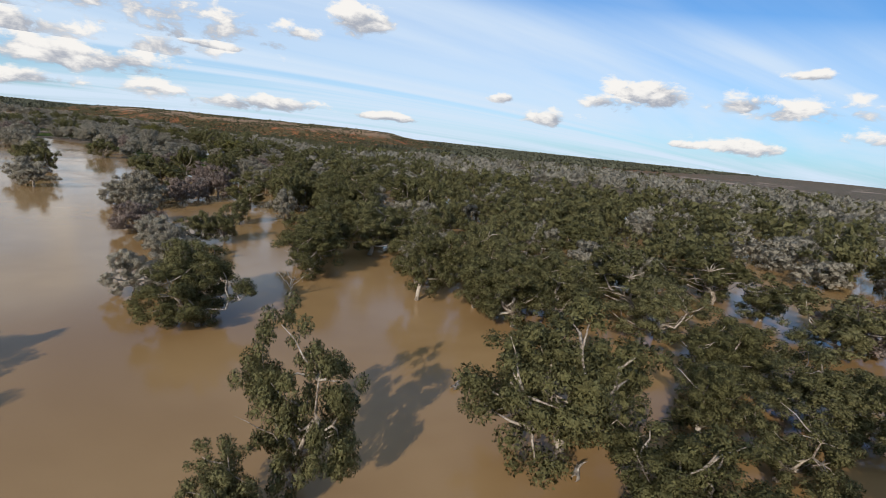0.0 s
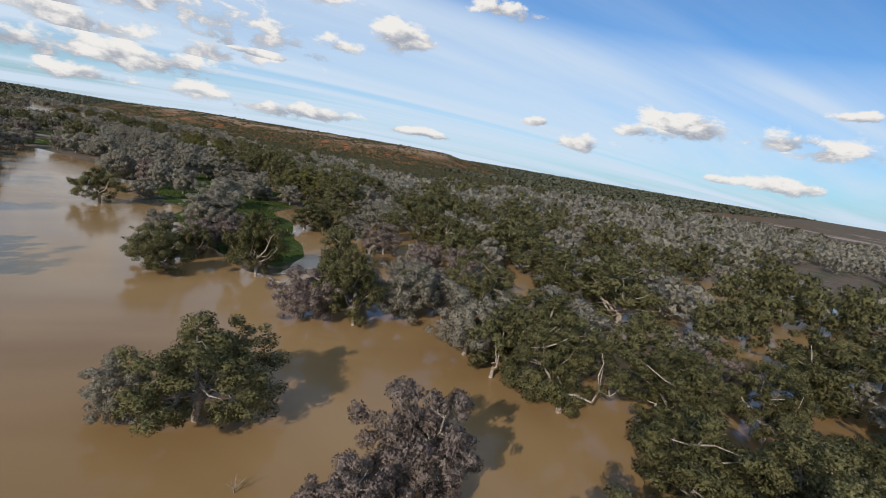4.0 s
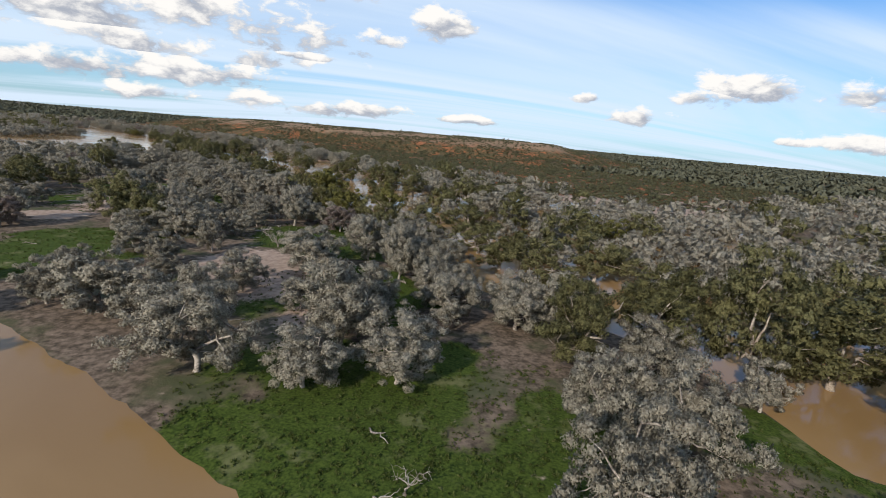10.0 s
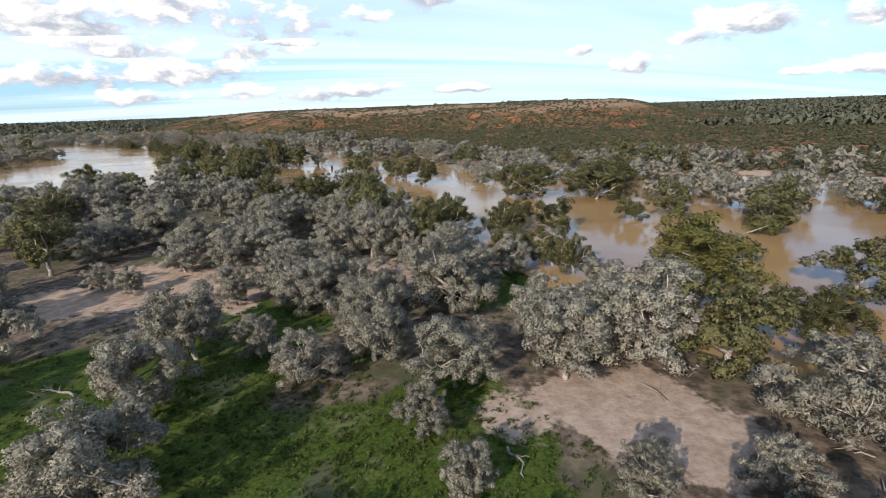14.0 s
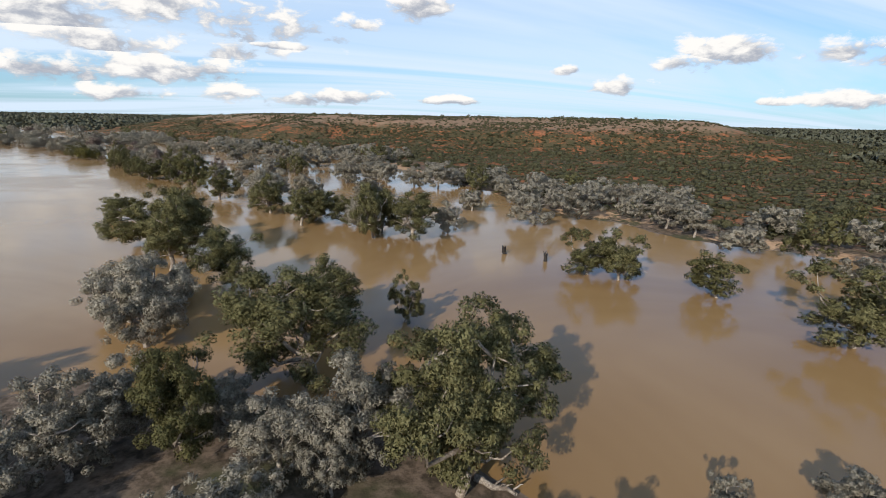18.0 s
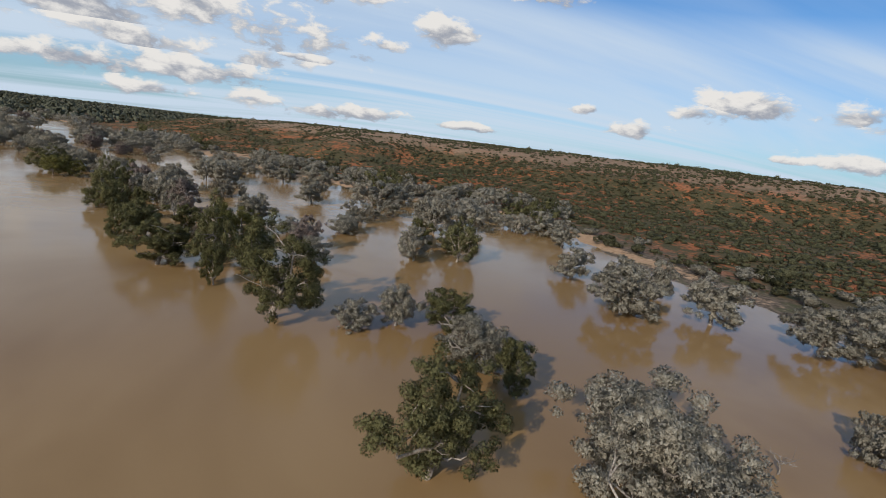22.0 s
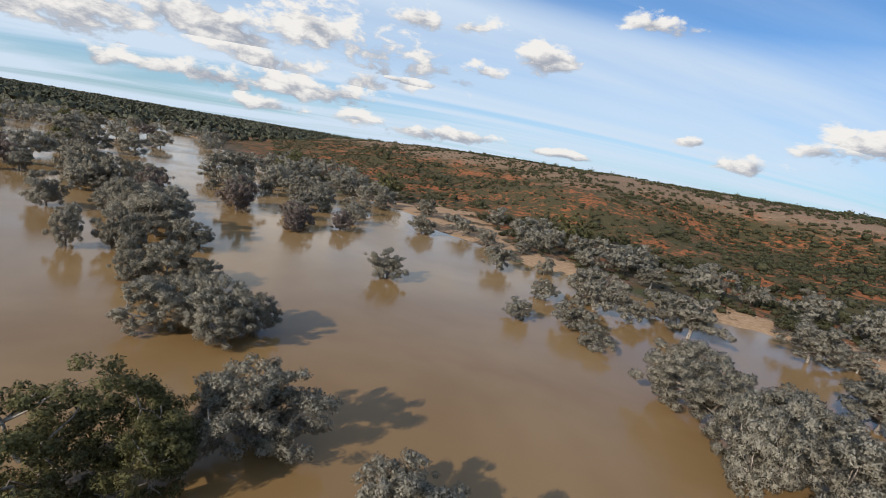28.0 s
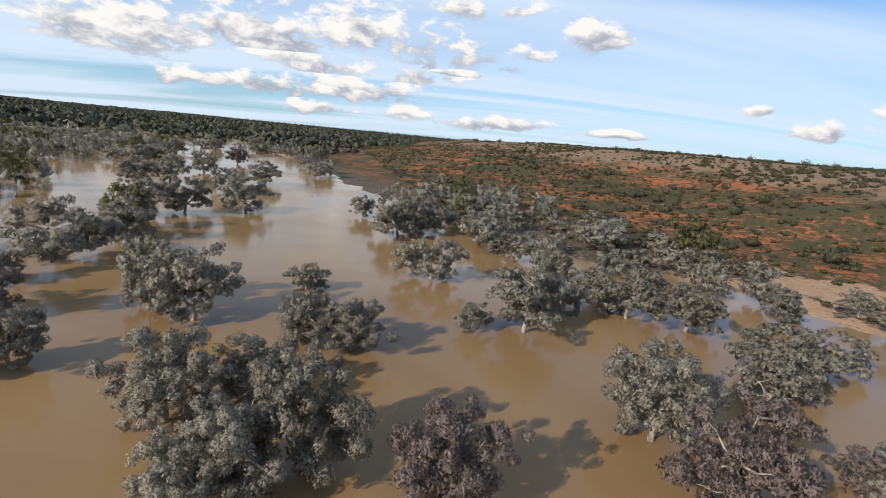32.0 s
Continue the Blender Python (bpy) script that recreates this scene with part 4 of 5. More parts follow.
coolabah(-467, 653, 6.6, 4.1)
gum(-495, 657, 14.1, 5.9)
coolabah(-468, 658, 4.6, 2.9)
coolabah(-484, 658, 4.8, 3.0)
coolabah(-479, 662, 6.7, 3.0)
gum(-471, 663, 7.0, 4.3)
gum(-510, 665, 7.0, 2.1)
gum(-524, 670, 8.0, 5.0)
coolabah(-377, 671, 7.5, 4.7)
gum(-515, 673, 13.2, 4.0)
gum(-526, 675, 7.2, 3.4)
gum(-520, 677, 7.0, 2.1)
gum(-539, 678, 7.0, 2.2)
coolabah(-404, 679, 12.0, 6.6)
coolabah(-414, 681, 8.9, 5.5)
flushed_coolabah(-520, 682, 4.5, 2.4)
gum(-512, 682, 7.7, 4.4)
gum(-539, 685, 9.3, 5.1)
coolabah(-503, 686, 6.3, 3.6)
coolabah(-444, 686, 10.1, 6.2)
coolabah(-428, 689, 10.0, 6.2)
gum(-545, 690, 7.0, 4.3)
gold_gum(-526, 693, 9.7, 3.7)
flushed_coolabah(-509, 695, 8.4, 3.3)
gum(-555, 695, 10.8, 3.3)
gum(-539, 696, 7.0, 2.9)
flushed_coolabah(-533, 698, 6.9, 2.6)
gold_gum(-527, 700, 7.0, 4.1)
coolabah(-486, 701, 8.8, 3.7)
coolabah(-435, 702, 8.8, 4.0)
gum(-570, 704, 7.0, 4.3)
coolabah(-247.8, 343.2, 6.4, 2.4)
flushed_coolabah(-550.9, 712.3, 9.6, 4.2)
flushed_coolabah(-541, 705, 4.5, 2.8)
coolabah(-513, 705, 4.6, 2.8)
coolabah(-440, 706, 8.1, 5.0)
gum(-477, 706, 10.0, 4.0)
gum(-561, 708, 7.0, 2.1)
coolabah(-451, 709, 7.7, 4.8)
coolabah(-520, 709, 4.5, 2.8)
coolabah(-554, 712, 12.0, 3.9)
coolabah(-532, 714, 8.6, 4.5)
gum(-488, 716, 7.6, 3.7)
coolabah(-509, 717, 5.8, 3.6)
gum(-479, 719, 7.2, 4.2)
gum(-490, 720, 7.0, 2.1)
coolabah(-536, 720, 6.5, 4.1)
gold_gum(-622.2, 739.9, 8.0, 4.9)
coolabah(-567, 721, 9.4, 4.5)
coolabah(-510, 723, 5.5, 3.4)
gold_gum(-615.1, 741.7, 6.2, 2.6)
gum(-632.7, 747.8, 9.1, 5.4)
coolabah(-610.7, 750.5, 8.3, 4.7)
gum(-630.1, 751.4, 7.6, 3.5)
gum(-603.7, 751.4, 8.7, 3.4)
coolabah(-513, 737, 7.3, 3.6)
coolabah(-489, 738, 12.0, 6.0)
coolabah(-615.1, 756.6, 5.4, 3.4)
coolabah(-627.4, 758.4, 8.2, 4.7)
coolabah(-451, 745, 8.2, 4.9)
coolabah(-510, 747, 5.2, 3.2)
coolabah(-482, 749, 10.9, 6.8)
coolabah(-650.3, 768.1, 6.2, 3.9)
coolabah(-643.3, 770.7, 6.9, 4.2)
coolabah(-507, 757, 7.0, 4.1)
coolabah(-496, 757, 8.5, 5.3)
coolabah(-645.9, 773.3, 7.4, 3.3)
coolabah(-538, 760, 8.8, 5.5)
coolabah(-652.0, 774.2, 5.8, 2.6)
coolabah(-657.3, 774.2, 4.0, 2.5)
coolabah(-465, 761, 7.3, 4.5)
coolabah(-643.3, 775.1, 5.4, 2.3)
coolabah(-582.6, 776.0, 10.5, 5.5)
coolabah(-590.5, 776.0, 10.5, 4.0)
coolabah(-666.1, 776.8, 5.3, 2.6)
coolabah(-662.6, 781.2, 6.7, 4.1)
coolabah(-686.3, 781.2, 7.3, 2.5)
coolabah(-659.1, 783.0, 4.6, 2.6)
coolabah(-585.2, 783.9, 8.6, 5.4)
coolabah(-677.5, 784.8, 4.3, 2.0)
coolabah(-681.9, 785.6, 7.6, 2.7)
coolabah(-520, 773, 11.2, 6.8)
coolabah(-679.3, 787.4, 7.0, 2.4)
coolabah(-591.4, 788.3, 8.8, 5.2)
coolabah(-516, 781, 9.5, 5.9)
coolabah(-595.8, 793.5, 8.1, 5.0)
coolabah(-675.8, 795.3, 6.4, 2.9)
coolabah(-716.2, 796.2, 7.9, 4.1)
coolabah(-686.3, 797.1, 10.5, 6.5)
coolabah(-695.1, 798.8, 10.5, 5.3)
coolabah(-678.4, 798.8, 4.4, 2.7)
coolabah(-571.2, 802.3, 8.5, 5.3)
coolabah(-703.0, 803.2, 6.4, 3.5)
coolabah(-692.5, 804.1, 9.2, 4.5)
coolabah(-605.5, 804.1, 4.0, 2.5)
coolabah(-710.1, 805.0, 5.7, 3.4)
coolabah(-698.6, 805.9, 6.9, 3.3)
coolabah(-561.5, 805.9, 4.9, 2.9)
coolabah(-502, 796, 6.6, 3.5)
coolabah(-555.4, 807.6, 8.6, 5.4)
coolabah(-710.9, 808.5, 7.4, 3.5)
coolabah(-618.6, 808.5, 4.0, 2.5)
coolabah(-695.1, 809.4, 6.7, 2.4)
coolabah(-644.1, 811.1, 6.0, 3.5)
coolabah(-609.8, 811.1, 5.6, 3.4)
coolabah(-703.0, 813.8, 5.8, 3.6)
coolabah(-733.8, 814.6, 6.8, 3.5)
coolabah(-486, 807, 6.7, 4.2)
coolabah(-732.9, 817.3, 7.6, 3.8)
coolabah(-744.3, 819.9, 9.1, 4.6)
coolabah(-730.3, 821.7, 10.5, 4.5)
flushed_coolabah(-720.6, 823.4, 8.9, 4.1)
coolabah(-590.5, 824.3, 9.1, 5.6)
coolabah(-616.9, 825.2, 4.4, 2.7)
coolabah(-600.2, 825.2, 5.1, 3.2)
coolabah(-607.2, 826.9, 8.8, 4.9)
coolabah(-741.7, 826.9, 6.5, 4.0)
flushed_coolabah(-678.4, 827.8, 4.5, 2.8)
coolabah(-571.2, 828.7, 8.4, 5.3)
coolabah(-563.3, 830.5, 4.6, 2.8)
flushed_coolabah(-681.0, 832.2, 7.0, 4.4)
coolabah(-768.1, 834.0, 10.5, 4.2)
flushed_coolabah(-702.1, 834.0, 10.5, 4.7)
coolabah(-594.0, 834.0, 6.3, 3.3)
coolabah(-761.0, 834.9, 10.5, 5.1)
coolabah(-746.1, 838.4, 7.3, 3.6)
coolabah(-609.8, 839.3, 7.3, 3.7)
coolabah(-740.8, 840.1, 6.7, 4.1)
coolabah(-556.2, 841.0, 5.5, 3.0)
coolabah(-708.3, 841.9, 9.8, 5.3)
coolabah(-630.9, 841.9, 6.6, 4.0)
flushed_coolabah(-674.9, 842.8, 5.9, 3.3)
flushed_coolabah(-692.5, 843.7, 4.6, 2.7)
coolabah(-689.0, 844.5, 5.6, 3.5)
coolabah(-620.4, 848.0, 4.9, 2.3)
coolabah(-759.3, 853.3, 4.7, 2.9)
coolabah(-805.0, 853.3, 8.9, 4.9)
coolabah(-732.0, 855.1, 4.6, 2.3)
coolabah(-678.4, 855.1, 6.0, 3.5)
coolabah(-697.7, 856.8, 7.6, 4.0)
coolabah(-725.9, 859.5, 10.5, 5.7)
coolabah(-595.8, 859.5, 6.4, 4.0)
coolabah(-696.0, 863.9, 8.4, 5.3)
coolabah(-660.8, 865.6, 6.5, 4.0)
coolabah(-630.1, 868.3, 4.2, 2.6)
coolabah(-823.4, 869.1, 9.5, 5.4)
coolabah(-641.5, 870.0, 5.6, 3.5)
coolabah(-723.2, 870.0, 6.9, 3.0)
coolabah(-747.9, 872.7, 8.4, 5.3)
coolabah(-689.0, 873.5, 6.2, 3.9)
coolabah(-714.4, 876.2, 9.1, 5.6)
coolabah(-705.7, 876.2, 8.3, 5.1)
coolabah(-651.2, 876.2, 6.2, 3.6)
coolabah(-822.6, 878.8, 10.1, 5.7)
coolabah(-719.7, 881.4, 7.1, 4.4)
coolabah(-729.4, 882.3, 9.8, 4.7)
coolabah(-817.3, 892.9, 10.5, 6.5)
coolabah(-867.4, 893.8, 10.5, 6.3)
coolabah(-690.7, 896.4, 6.1, 3.8)
coolabah(-673.1, 899.0, 7.8, 3.8)
coolabah(-771.6, 899.0, 10.5, 6.5)
coolabah(-746.1, 902.5, 6.2, 3.9)
coolabah(-677.5, 907.8, 5.4, 3.3)
coolabah(-771.6, 908.7, 10.5, 6.5)
coolabah(-847.2, 911.3, 9.4, 5.6)
coolabah(-877.1, 912.2, 10.5, 6.5)
coolabah(-793.6, 914.8, 7.0, 4.3)
coolabah(-717.1, 914.8, 5.4, 3.4)
coolabah(-758.4, 916.6, 7.1, 4.4)
coolabah(-701.3, 919.2, 6.5, 3.8)
coolabah(-932.4, 936.8, 10.5, 6.5)
coolabah(-860.4, 941.2, 10.1, 6.2)
coolabah(-899.0, 943.0, 10.5, 6.5)
flushed_coolabah(-930.7, 988.7, 10.5, 6.5)
coolabah(-994.0, 996.6, 10.5, 6.5)
coolabah(-1023.0, 1048.5, 10.5, 6.5)
coolabah(-946.5, 1070.4, 10.5, 6.5)
coolabah(-1081.9, 1139.0, 10.5, 6.5)
coolabah(-1054.6, 1161.8, 10.5, 6.5)
coolabah(-563.1, 746.6, 6.6, 4.2)
coolabah(-559.8, 752.2, 5.4, 1.4)
gum(-575.7, 714.0, 12.8, 2.7)
coolabah(-596.0, 737.6, 10.1, 5.3)
flushed_coolabah(-586.4, 736.2, 9.2, 4.2)
coolabah(-585.0, 750.6, 9.3, 4.9)
coolabah(-578.9, 748.4, 5.9, 4.1)
coolabah(-571.5, 722.4, 8.6, 4.2)
gum(-566.9, 720.3, 5.1, 2.7)
gum(-579.7, 724.0, 9.3, 3.3)
gum(-584.8, 721.5, 7.9, 3.2)
gum(-565.0, 706.1, 7.4, 3.0)

# ---- the woods behind and beyond, too many to count ----
def moved(array, x, y, z, turn, sx, sz):
    c, s = math.cos(turn), math.sin(turn)
    out = np.empty_like(array)
    out[:, 0], out[:, 1], out[:, 2] = (array[:, 0] * c - array[:, 1] * s) * sx + x, (array[:, 0] * s + array[:, 1] * c) * sx + y, array[:, 2] * sz + z
    return out


OPEN_WATER = [(60, 40), (-20, 70), (-60, 130), (-92, 190), (-112, 262), (-135, 308), (-178, 346), (-206, 386), (-240, 424), (-290, 486), (-345, 530)]
LAKE = [(-300, 505), (-345, 540), (-390, 577), (-445, 612), (-480, 668), (-530, 722), (-575, 760), (-629, 788), (-659, 805), (-696, 830), (-732, 847), (-776, 881),
        (-810, 909), (-862, 935), (-1001, 1040)]


def stand_of_trees(name, spots_, tier, label, share):
    """One joined stand: spots_ of (x, y, grey or not, height)."""
    rng = np.random.default_rng(5)
    crowns = {"gum": [], "box": []}
    wood = []
    spots_ = np.array(spots_, float)
    floor = np.maximum(ground_height(spots_[:, 0], spots_[:, 1]), -0.5)
    for (x, y, grey, high), z in zip(spots_, floor):
        kind = "box" if grey else "gum"
        bole, limbs, crown, _ = stock(kind, tier, int(rng.integers(0, 3)))
        turn, s = rng.uniform(0, 6.28), high / (BOX_H if grey else GUM_H)
        crowns[kind].append((moved(crown[0], x, y, z, turn, s * rng.uniform(0.85, 1.2), s), crown[1], moved(crown[2], 0, 0, 0, turn, 1, 1)))
        for v, q in ([bole, *limbs[:2]] if share else []):
            wood.append((moved(v, x, y, z, turn, s, s), q))
    root = new(name)
    tagged(root, label, "woodland", kind="stuff")
    if crowns["gum"]:
        new("green_crowns", raw_mesh("green_crowns", *gather(crowns["gum"]), GUM_LEAF, normals=normals_of(crowns["gum"]))).parent = root
    if crowns["box"]:
        new("grey_crowns", raw_mesh("grey_crowns", *gather(crowns["box"]), GREY_LEAF, normals=normals_of(crowns["box"]))).parent = root
    if wood:
        new("trunks", raw_mesh("trunks", *gather(wood), DARK_BARK, True)).parent = root


rng = np.random.default_rng(3)
near_spots, mid_spots, own_spots = [], [], []
taken = np.array([(t[0], t[1]) for t in TREES])
cand_u, cand_v = rng.uniform(-40, 1500, 26000), rng.uniform(-560, 640, 26000)
cx, cy = cand_u * ALONG[0] + cand_v * ACROSS[0], cand_u * ALONG[1] + cand_v * ACROSS[1]
c_bank, c_open, c_lake = bank_side(cx, cy), line_gap(cx, cy, OPEN_WATER), line_gap(cx, cy, LAKE)
c_path = line_gap(cx, cy, FLIGHT)
c_land = land_side(cx, cy)
c_mead = patches(GRASS + SAND, cx, cy, 0.0)
c_thin = lattice(cx, cy, 70, 41)
cell = {}
for x, y in taken:
    cell.setdefault((int(x // 8), int(y // 8)), []).append((x, y))
for n in range(len(cx)):
    x, y, u, v = cx[n], cy[n], cand_u[n], cand_v[n]
    early = u < 480
    dry = c_land[n] > 1.5 and c_bank[n] < 0
    if c_lake[n] < 26 + 16 * c_thin[n] or c_open[n] < 12 or c_mead[n] > 0.25:
        continue
    if not dry and (c_path[n] < (24 if early else 56 if v < -20 else 105) or (v < 0 and c_path[n] < 46 and 60 < u < 300)):
        continue
    if c_bank[n] > (420 if early else 14 + 26 * c_thin[n]):
        continue
    if c_thin[n] < (0.18 if early else 0.34) and c_path[n] > 60:
        continue
    room = 8.0 if c_bank[n] > 60 else 5.8 if dry else 6.4 if early else 7.5
    ci, cj = int(x // 8), int(y // 8)
    if any((x - a) ** 2 + (y - b) ** 2 < room * room for i in (-1, 0, 1) for j in (-1, 0, 1) for a, b in cell.get((ci + i, cj + j), ())):
        continue
    cell.setdefault((ci, cj), []).append((x, y))
    greyish = rng.random() < (0.28 if u < 160 and c_bank[n] < 30 else 0.55 if u < 300 and c_bank[n] < 40 else 0.88)
    high = rng.uniform(6.0, 9.5) if greyish else rng.uniform(8.0, 13.0)
    if c_path[n] < 75 and v > -70 and len(own_spots) < 200:
        own_spots.append((x, y, greyish, high))
    else:
        (near_spots if c_path[n] < 165 and v > -100 else mid_spots).append((x, y, greyish, high))
CLEARINGS = [(-240, 355, 9), (-152, 300, 6)]
own_spots = [t for t in own_spots if all(math.hypot(t[0] - a, t[1] - b) > r for a, b, r in CLEARINGS)]
for x, y, greyish, high in own_spots:
    if greyish:
        (coolabah if pick.random() > 0.1 else flushed_coolabah)(round(x, 1), round(y, 1), high, high * pick.uniform(0.45, 0.6))
    else:
        gum(round(x, 1), round(y, 1), high, high * pick.uniform(0.38, 0.5))
gaps = line_gap(np.array([t[0] for t in near_spots]), np.array([t[1] for t in near_spots]), FLIGHT)
near_spots = [near_spots[n] for n in np.argsort(gaps)]
stand_of_trees("flooded_woodland", near_spots[:210], 1, "dense flooded woodland of grey-green and olive trees", True)
stand_of_trees("floodplain_woodland", near_spots[210:], 2, "grey-green trees spread over the floodplain", False)
stand_of_trees("outer_woodland", mid_spots, 3, "grey-green woodland farther out on the floodplain", False)

# far plain: low clumps to the horizon
def scatter(name, count, reach_low, reach_high, size, leaf, label, want, quads, seed, cat="scrub"):
    rng = np.random.default_rng(seed)
    r = reach_low + (reach_high - reach_low) * rng.random(count) ** 1.35
    a = rng.uniform(-1.35, 1.35, count)
    u, v = 350 + r * np.cos(a), r * np.sin(a)
    x, y = u * ALONG[0] + v * ACROSS[0], u * ALONG[1] + v * ACROSS[1]
    keep = want(x, y, u, v)
    x, y, r = x[keep], y[keep], r[keep]
    z = np.maximum(ground_height(x, y), -0.2)
    s = size * rng.uniform(0.6, 1.4, len(x)) * np.clip(r / 900, 1, 1.5)
    centres = np.stack([x, y, z + s * 0.45], -1)
    verts, own = [], []
    for n in range(quads):
        out = rng.normal(size=(len(x), 3))
        out /= np.linalg.norm(out, axis=1, keepdims=True)
        place = centres + out * s[:, None] * np.array((0.62, 0.62, 0.36))
        axis = rng.normal(size=(len(x), 3))
        axis /= np.linalg.norm(axis, axis=1, keepdims=True)
        wide = np.cross(axis, out + rng.normal(size=(len(x), 3)) * 0.3)
        wide /= np.linalg.norm(wide, axis=1, keepdims=True) + 1e-9
        ell = (s * rng.uniform(0.35, 0.6, len(x)))[:, None]
        own.append(np.repeat(out[:, None], 3, 1))
        verts.append(np.stack([place - axis * ell, place + wide * ell * 0.9, place + axis * ell - wide * ell * 0.5], 1))
    verts, own = np.stack(verts, 1).reshape(-1, 3, 3), np.stack(own, 1).reshape(-1, 3, 3)
    turned = (np.cross(verts[:, 1] - verts[:, 0], verts[:, 2] - verts[:, 0]) * own[:, 0]).sum(1) < 0
    verts[turned] = verts[turned][:, ::-1]
    verts, own = verts.reshape(-1, 3), own.reshape(-1, 3)
    ob = new(name, raw_mesh(name, verts, np.arange(len(verts)).reshape(-1, 3), leaf, normals=own))
    tagged(ob, label, cat, kind="stuff")


def far_plain(x, y, u, v):
    b = bank_side(x, y)
    dense = lattice(x, y, 160, 51) + 0.6 * lattice(x, y, 50, 52)
    return (((b < 60) & (line_gap(x, y, LAKE) > 45) & (np.abs(v) > 200)) | (u > 1500) | (b > 320)) & (dense > 0.45) & (ridge(x, y) < 3) & (line_gap(x, y, FLIGHT) > 330)


scatter("distant_woodland", 27000, 420, 4300, 5.0, FAR_LEAF, "dark grey-green trees of the far plain", far_plain, 16, 61, "woodland")


def thicket(name, count, low, high, size, quads, seed, label, tall=0.5, bare=0.45):
    """Bushes strewn over the red rise: low and high are corners along and across the flight."""
    rng = np.random.default_rng(seed)
    u, v = rng.uniform(low[0], high[0], count), rng.uniform(low[1], high[1], count)
    x, y = u * ALONG[0] + v * ACROSS[0], u * ALONG[1] + v * ACROSS[1]
    crest = np.clip(ridge(x, y) / 26, 0, 1)
    dense = 0.55 * lattice(x, y, 55, 53) + 0.45 * lattice(x, y, 16, 54) - 0.22 * crest ** 2 + 0.3 * rng.random(count)
    keep = (bank_side(x, y) > 7) & (dense > bare) & (patches(SAND, x, y, 0.0) < 0.9)
    x, y = x[keep], y[keep]
    s = size * rng.uniform(0.45, 1.5, len(x))
    centres = np.stack([x, y, ground_height(x, y) + s * tall * 0.45], -1)
    body = cores(rng, centres, s * 0.95, 1, tall)
    tips = sprays(rng, centres, s * 0.62, quads * len(x), min(size * 0.42, 0.9), 0.0, tall)
    tagged(new(name, raw_mesh(name, *gather([body, tips]), SCRUB_LEAF, normals=normals_of([body, tips]))), label, "scrub", kind="stuff")


thicket("bank_scrub", 24000, (480, 40), (2200, 320), 1.9, 10, 62, "dark low bushes dotted over red soil")
thicket("hillside_scrub", 62000, (450, 200), (2150, 850), 2.7, 5, 64, "dark low bushes covering the red hillside", 0.5, 0.40)
thicket("mulga_thicket", 3600, (500, 120), (2100, 850), 4.0, 50, 63, "scattered dark mulga trees on the red rise", 0.75, 0.62)


# ---- near bushes of the right bank ----
def bush_mesh(seed):
    rng = np.random.default_rng(seed)
    centres = rng.normal(0, 0.55, (9, 3)) * (1, 1, 0.35) + (0, 0, 0.75)
    stems = [tube(bend(np.array((0, 0, -0.2)), c, 0, rng, 4), np.linspace(0.05, 0.015, 4), 4) for c in centres]
    leaf = sprays(rng, centres, [0.62] * 9, 1300, 0.30, 0.0)
    return raw_mesh("stems", *gather(stems), DARK_BARK, True), raw_mesh("foliage", *leaf[:2], SCRUB_LEAF, normals=leaf[2]), raw_mesh("foliage", *leaf[:2], GREY_LEAF, normals=leaf[2])


BUSHES = [bush_mesh(s) for s in (1, 2, 3)]
rng = np.random.default_rng(77)
made = 0
while made < 230:
    u, v = rng.uniform(560, 1130), rng.uniform(20, 190)
    x, y = u * ALONG[0] + v * ACROSS[0], u * ALONG[1] + v * ACROSS[1]
    b = float(bank_side(np.array(x), np.array(y)))
    if float(patches(SAND, np.array(x), np.array(y), 0.0)) > 0.8 and rng.random() < 0.85:
        continue
    if not 4 < b < 75 or (b < 12 and rng.random() < 0.6) or float(lattice(np.array(x), np.array(y), 16, 55)) < 0.42:
        continue
    kind = BUSHES[int(rng.integers(0, 3))]
    s = rng.uniform(0.8, 2.1)
    grey = rng.random() < 0.4
    ob = new("saltbush" if grey else "scrub_bush")
    ob.location, ob.scale, ob.rotation_euler = (x, y, float(ground_height(x, y))), (s * 1.15, s * 1.15, s), (0, 0, rng.uniform(0, 6.28))
    new("stems", kind[0]).parent = ob
    new("foliage", kind[2 if grey else 1]).parent = ob
    tagged(ob, ("silver-grey saltbush" if grey else "dark green scrub bush") + (" on red sandy soil" if b > 15 else " on the sandy river bank"), "bush", "bushes of the river bank")
    made += 1


# ---- grass tufts and broken branches of the meadow ----
rng = np.random.default_rng(91)
tx, ty = [], []
for gx0, gy0, r in GRASS:
    n = int(r * r * 3.2)
    a, d = rng.uniform(0, 6.28, n), r * 1.25 * rng.random(n) ** 0.5
    tx.append(gx0 + d * np.cos(a))
    ty.append(gy0 + d * np.sin(a))
tx, ty = np.concatenate(tx), np.concatenate(ty)
keep = land_side(tx, ty) > 0.3
tx, ty = tx[keep], ty[keep]
GRASS_BLADE = leaf_material("grass_blade", (0.030, 0.046, 0.009), (0.080, 0.102, 0.021), (0.160, 0.152, 0.060))
centres = np.stack([tx, ty, ground_height(tx, ty) + 0.06], -1)
tagged(new("grass_tufts", raw_mesh("grass_tufts", *sprays(rng, centres, np.full(len(tx), 0.28), len(tx) * 7, 0.32, -0.8, 0.5)[:2], GRASS_BLADE)), "green and straw-coloured grass tufts of the meadow", "grass", kind="stuff")

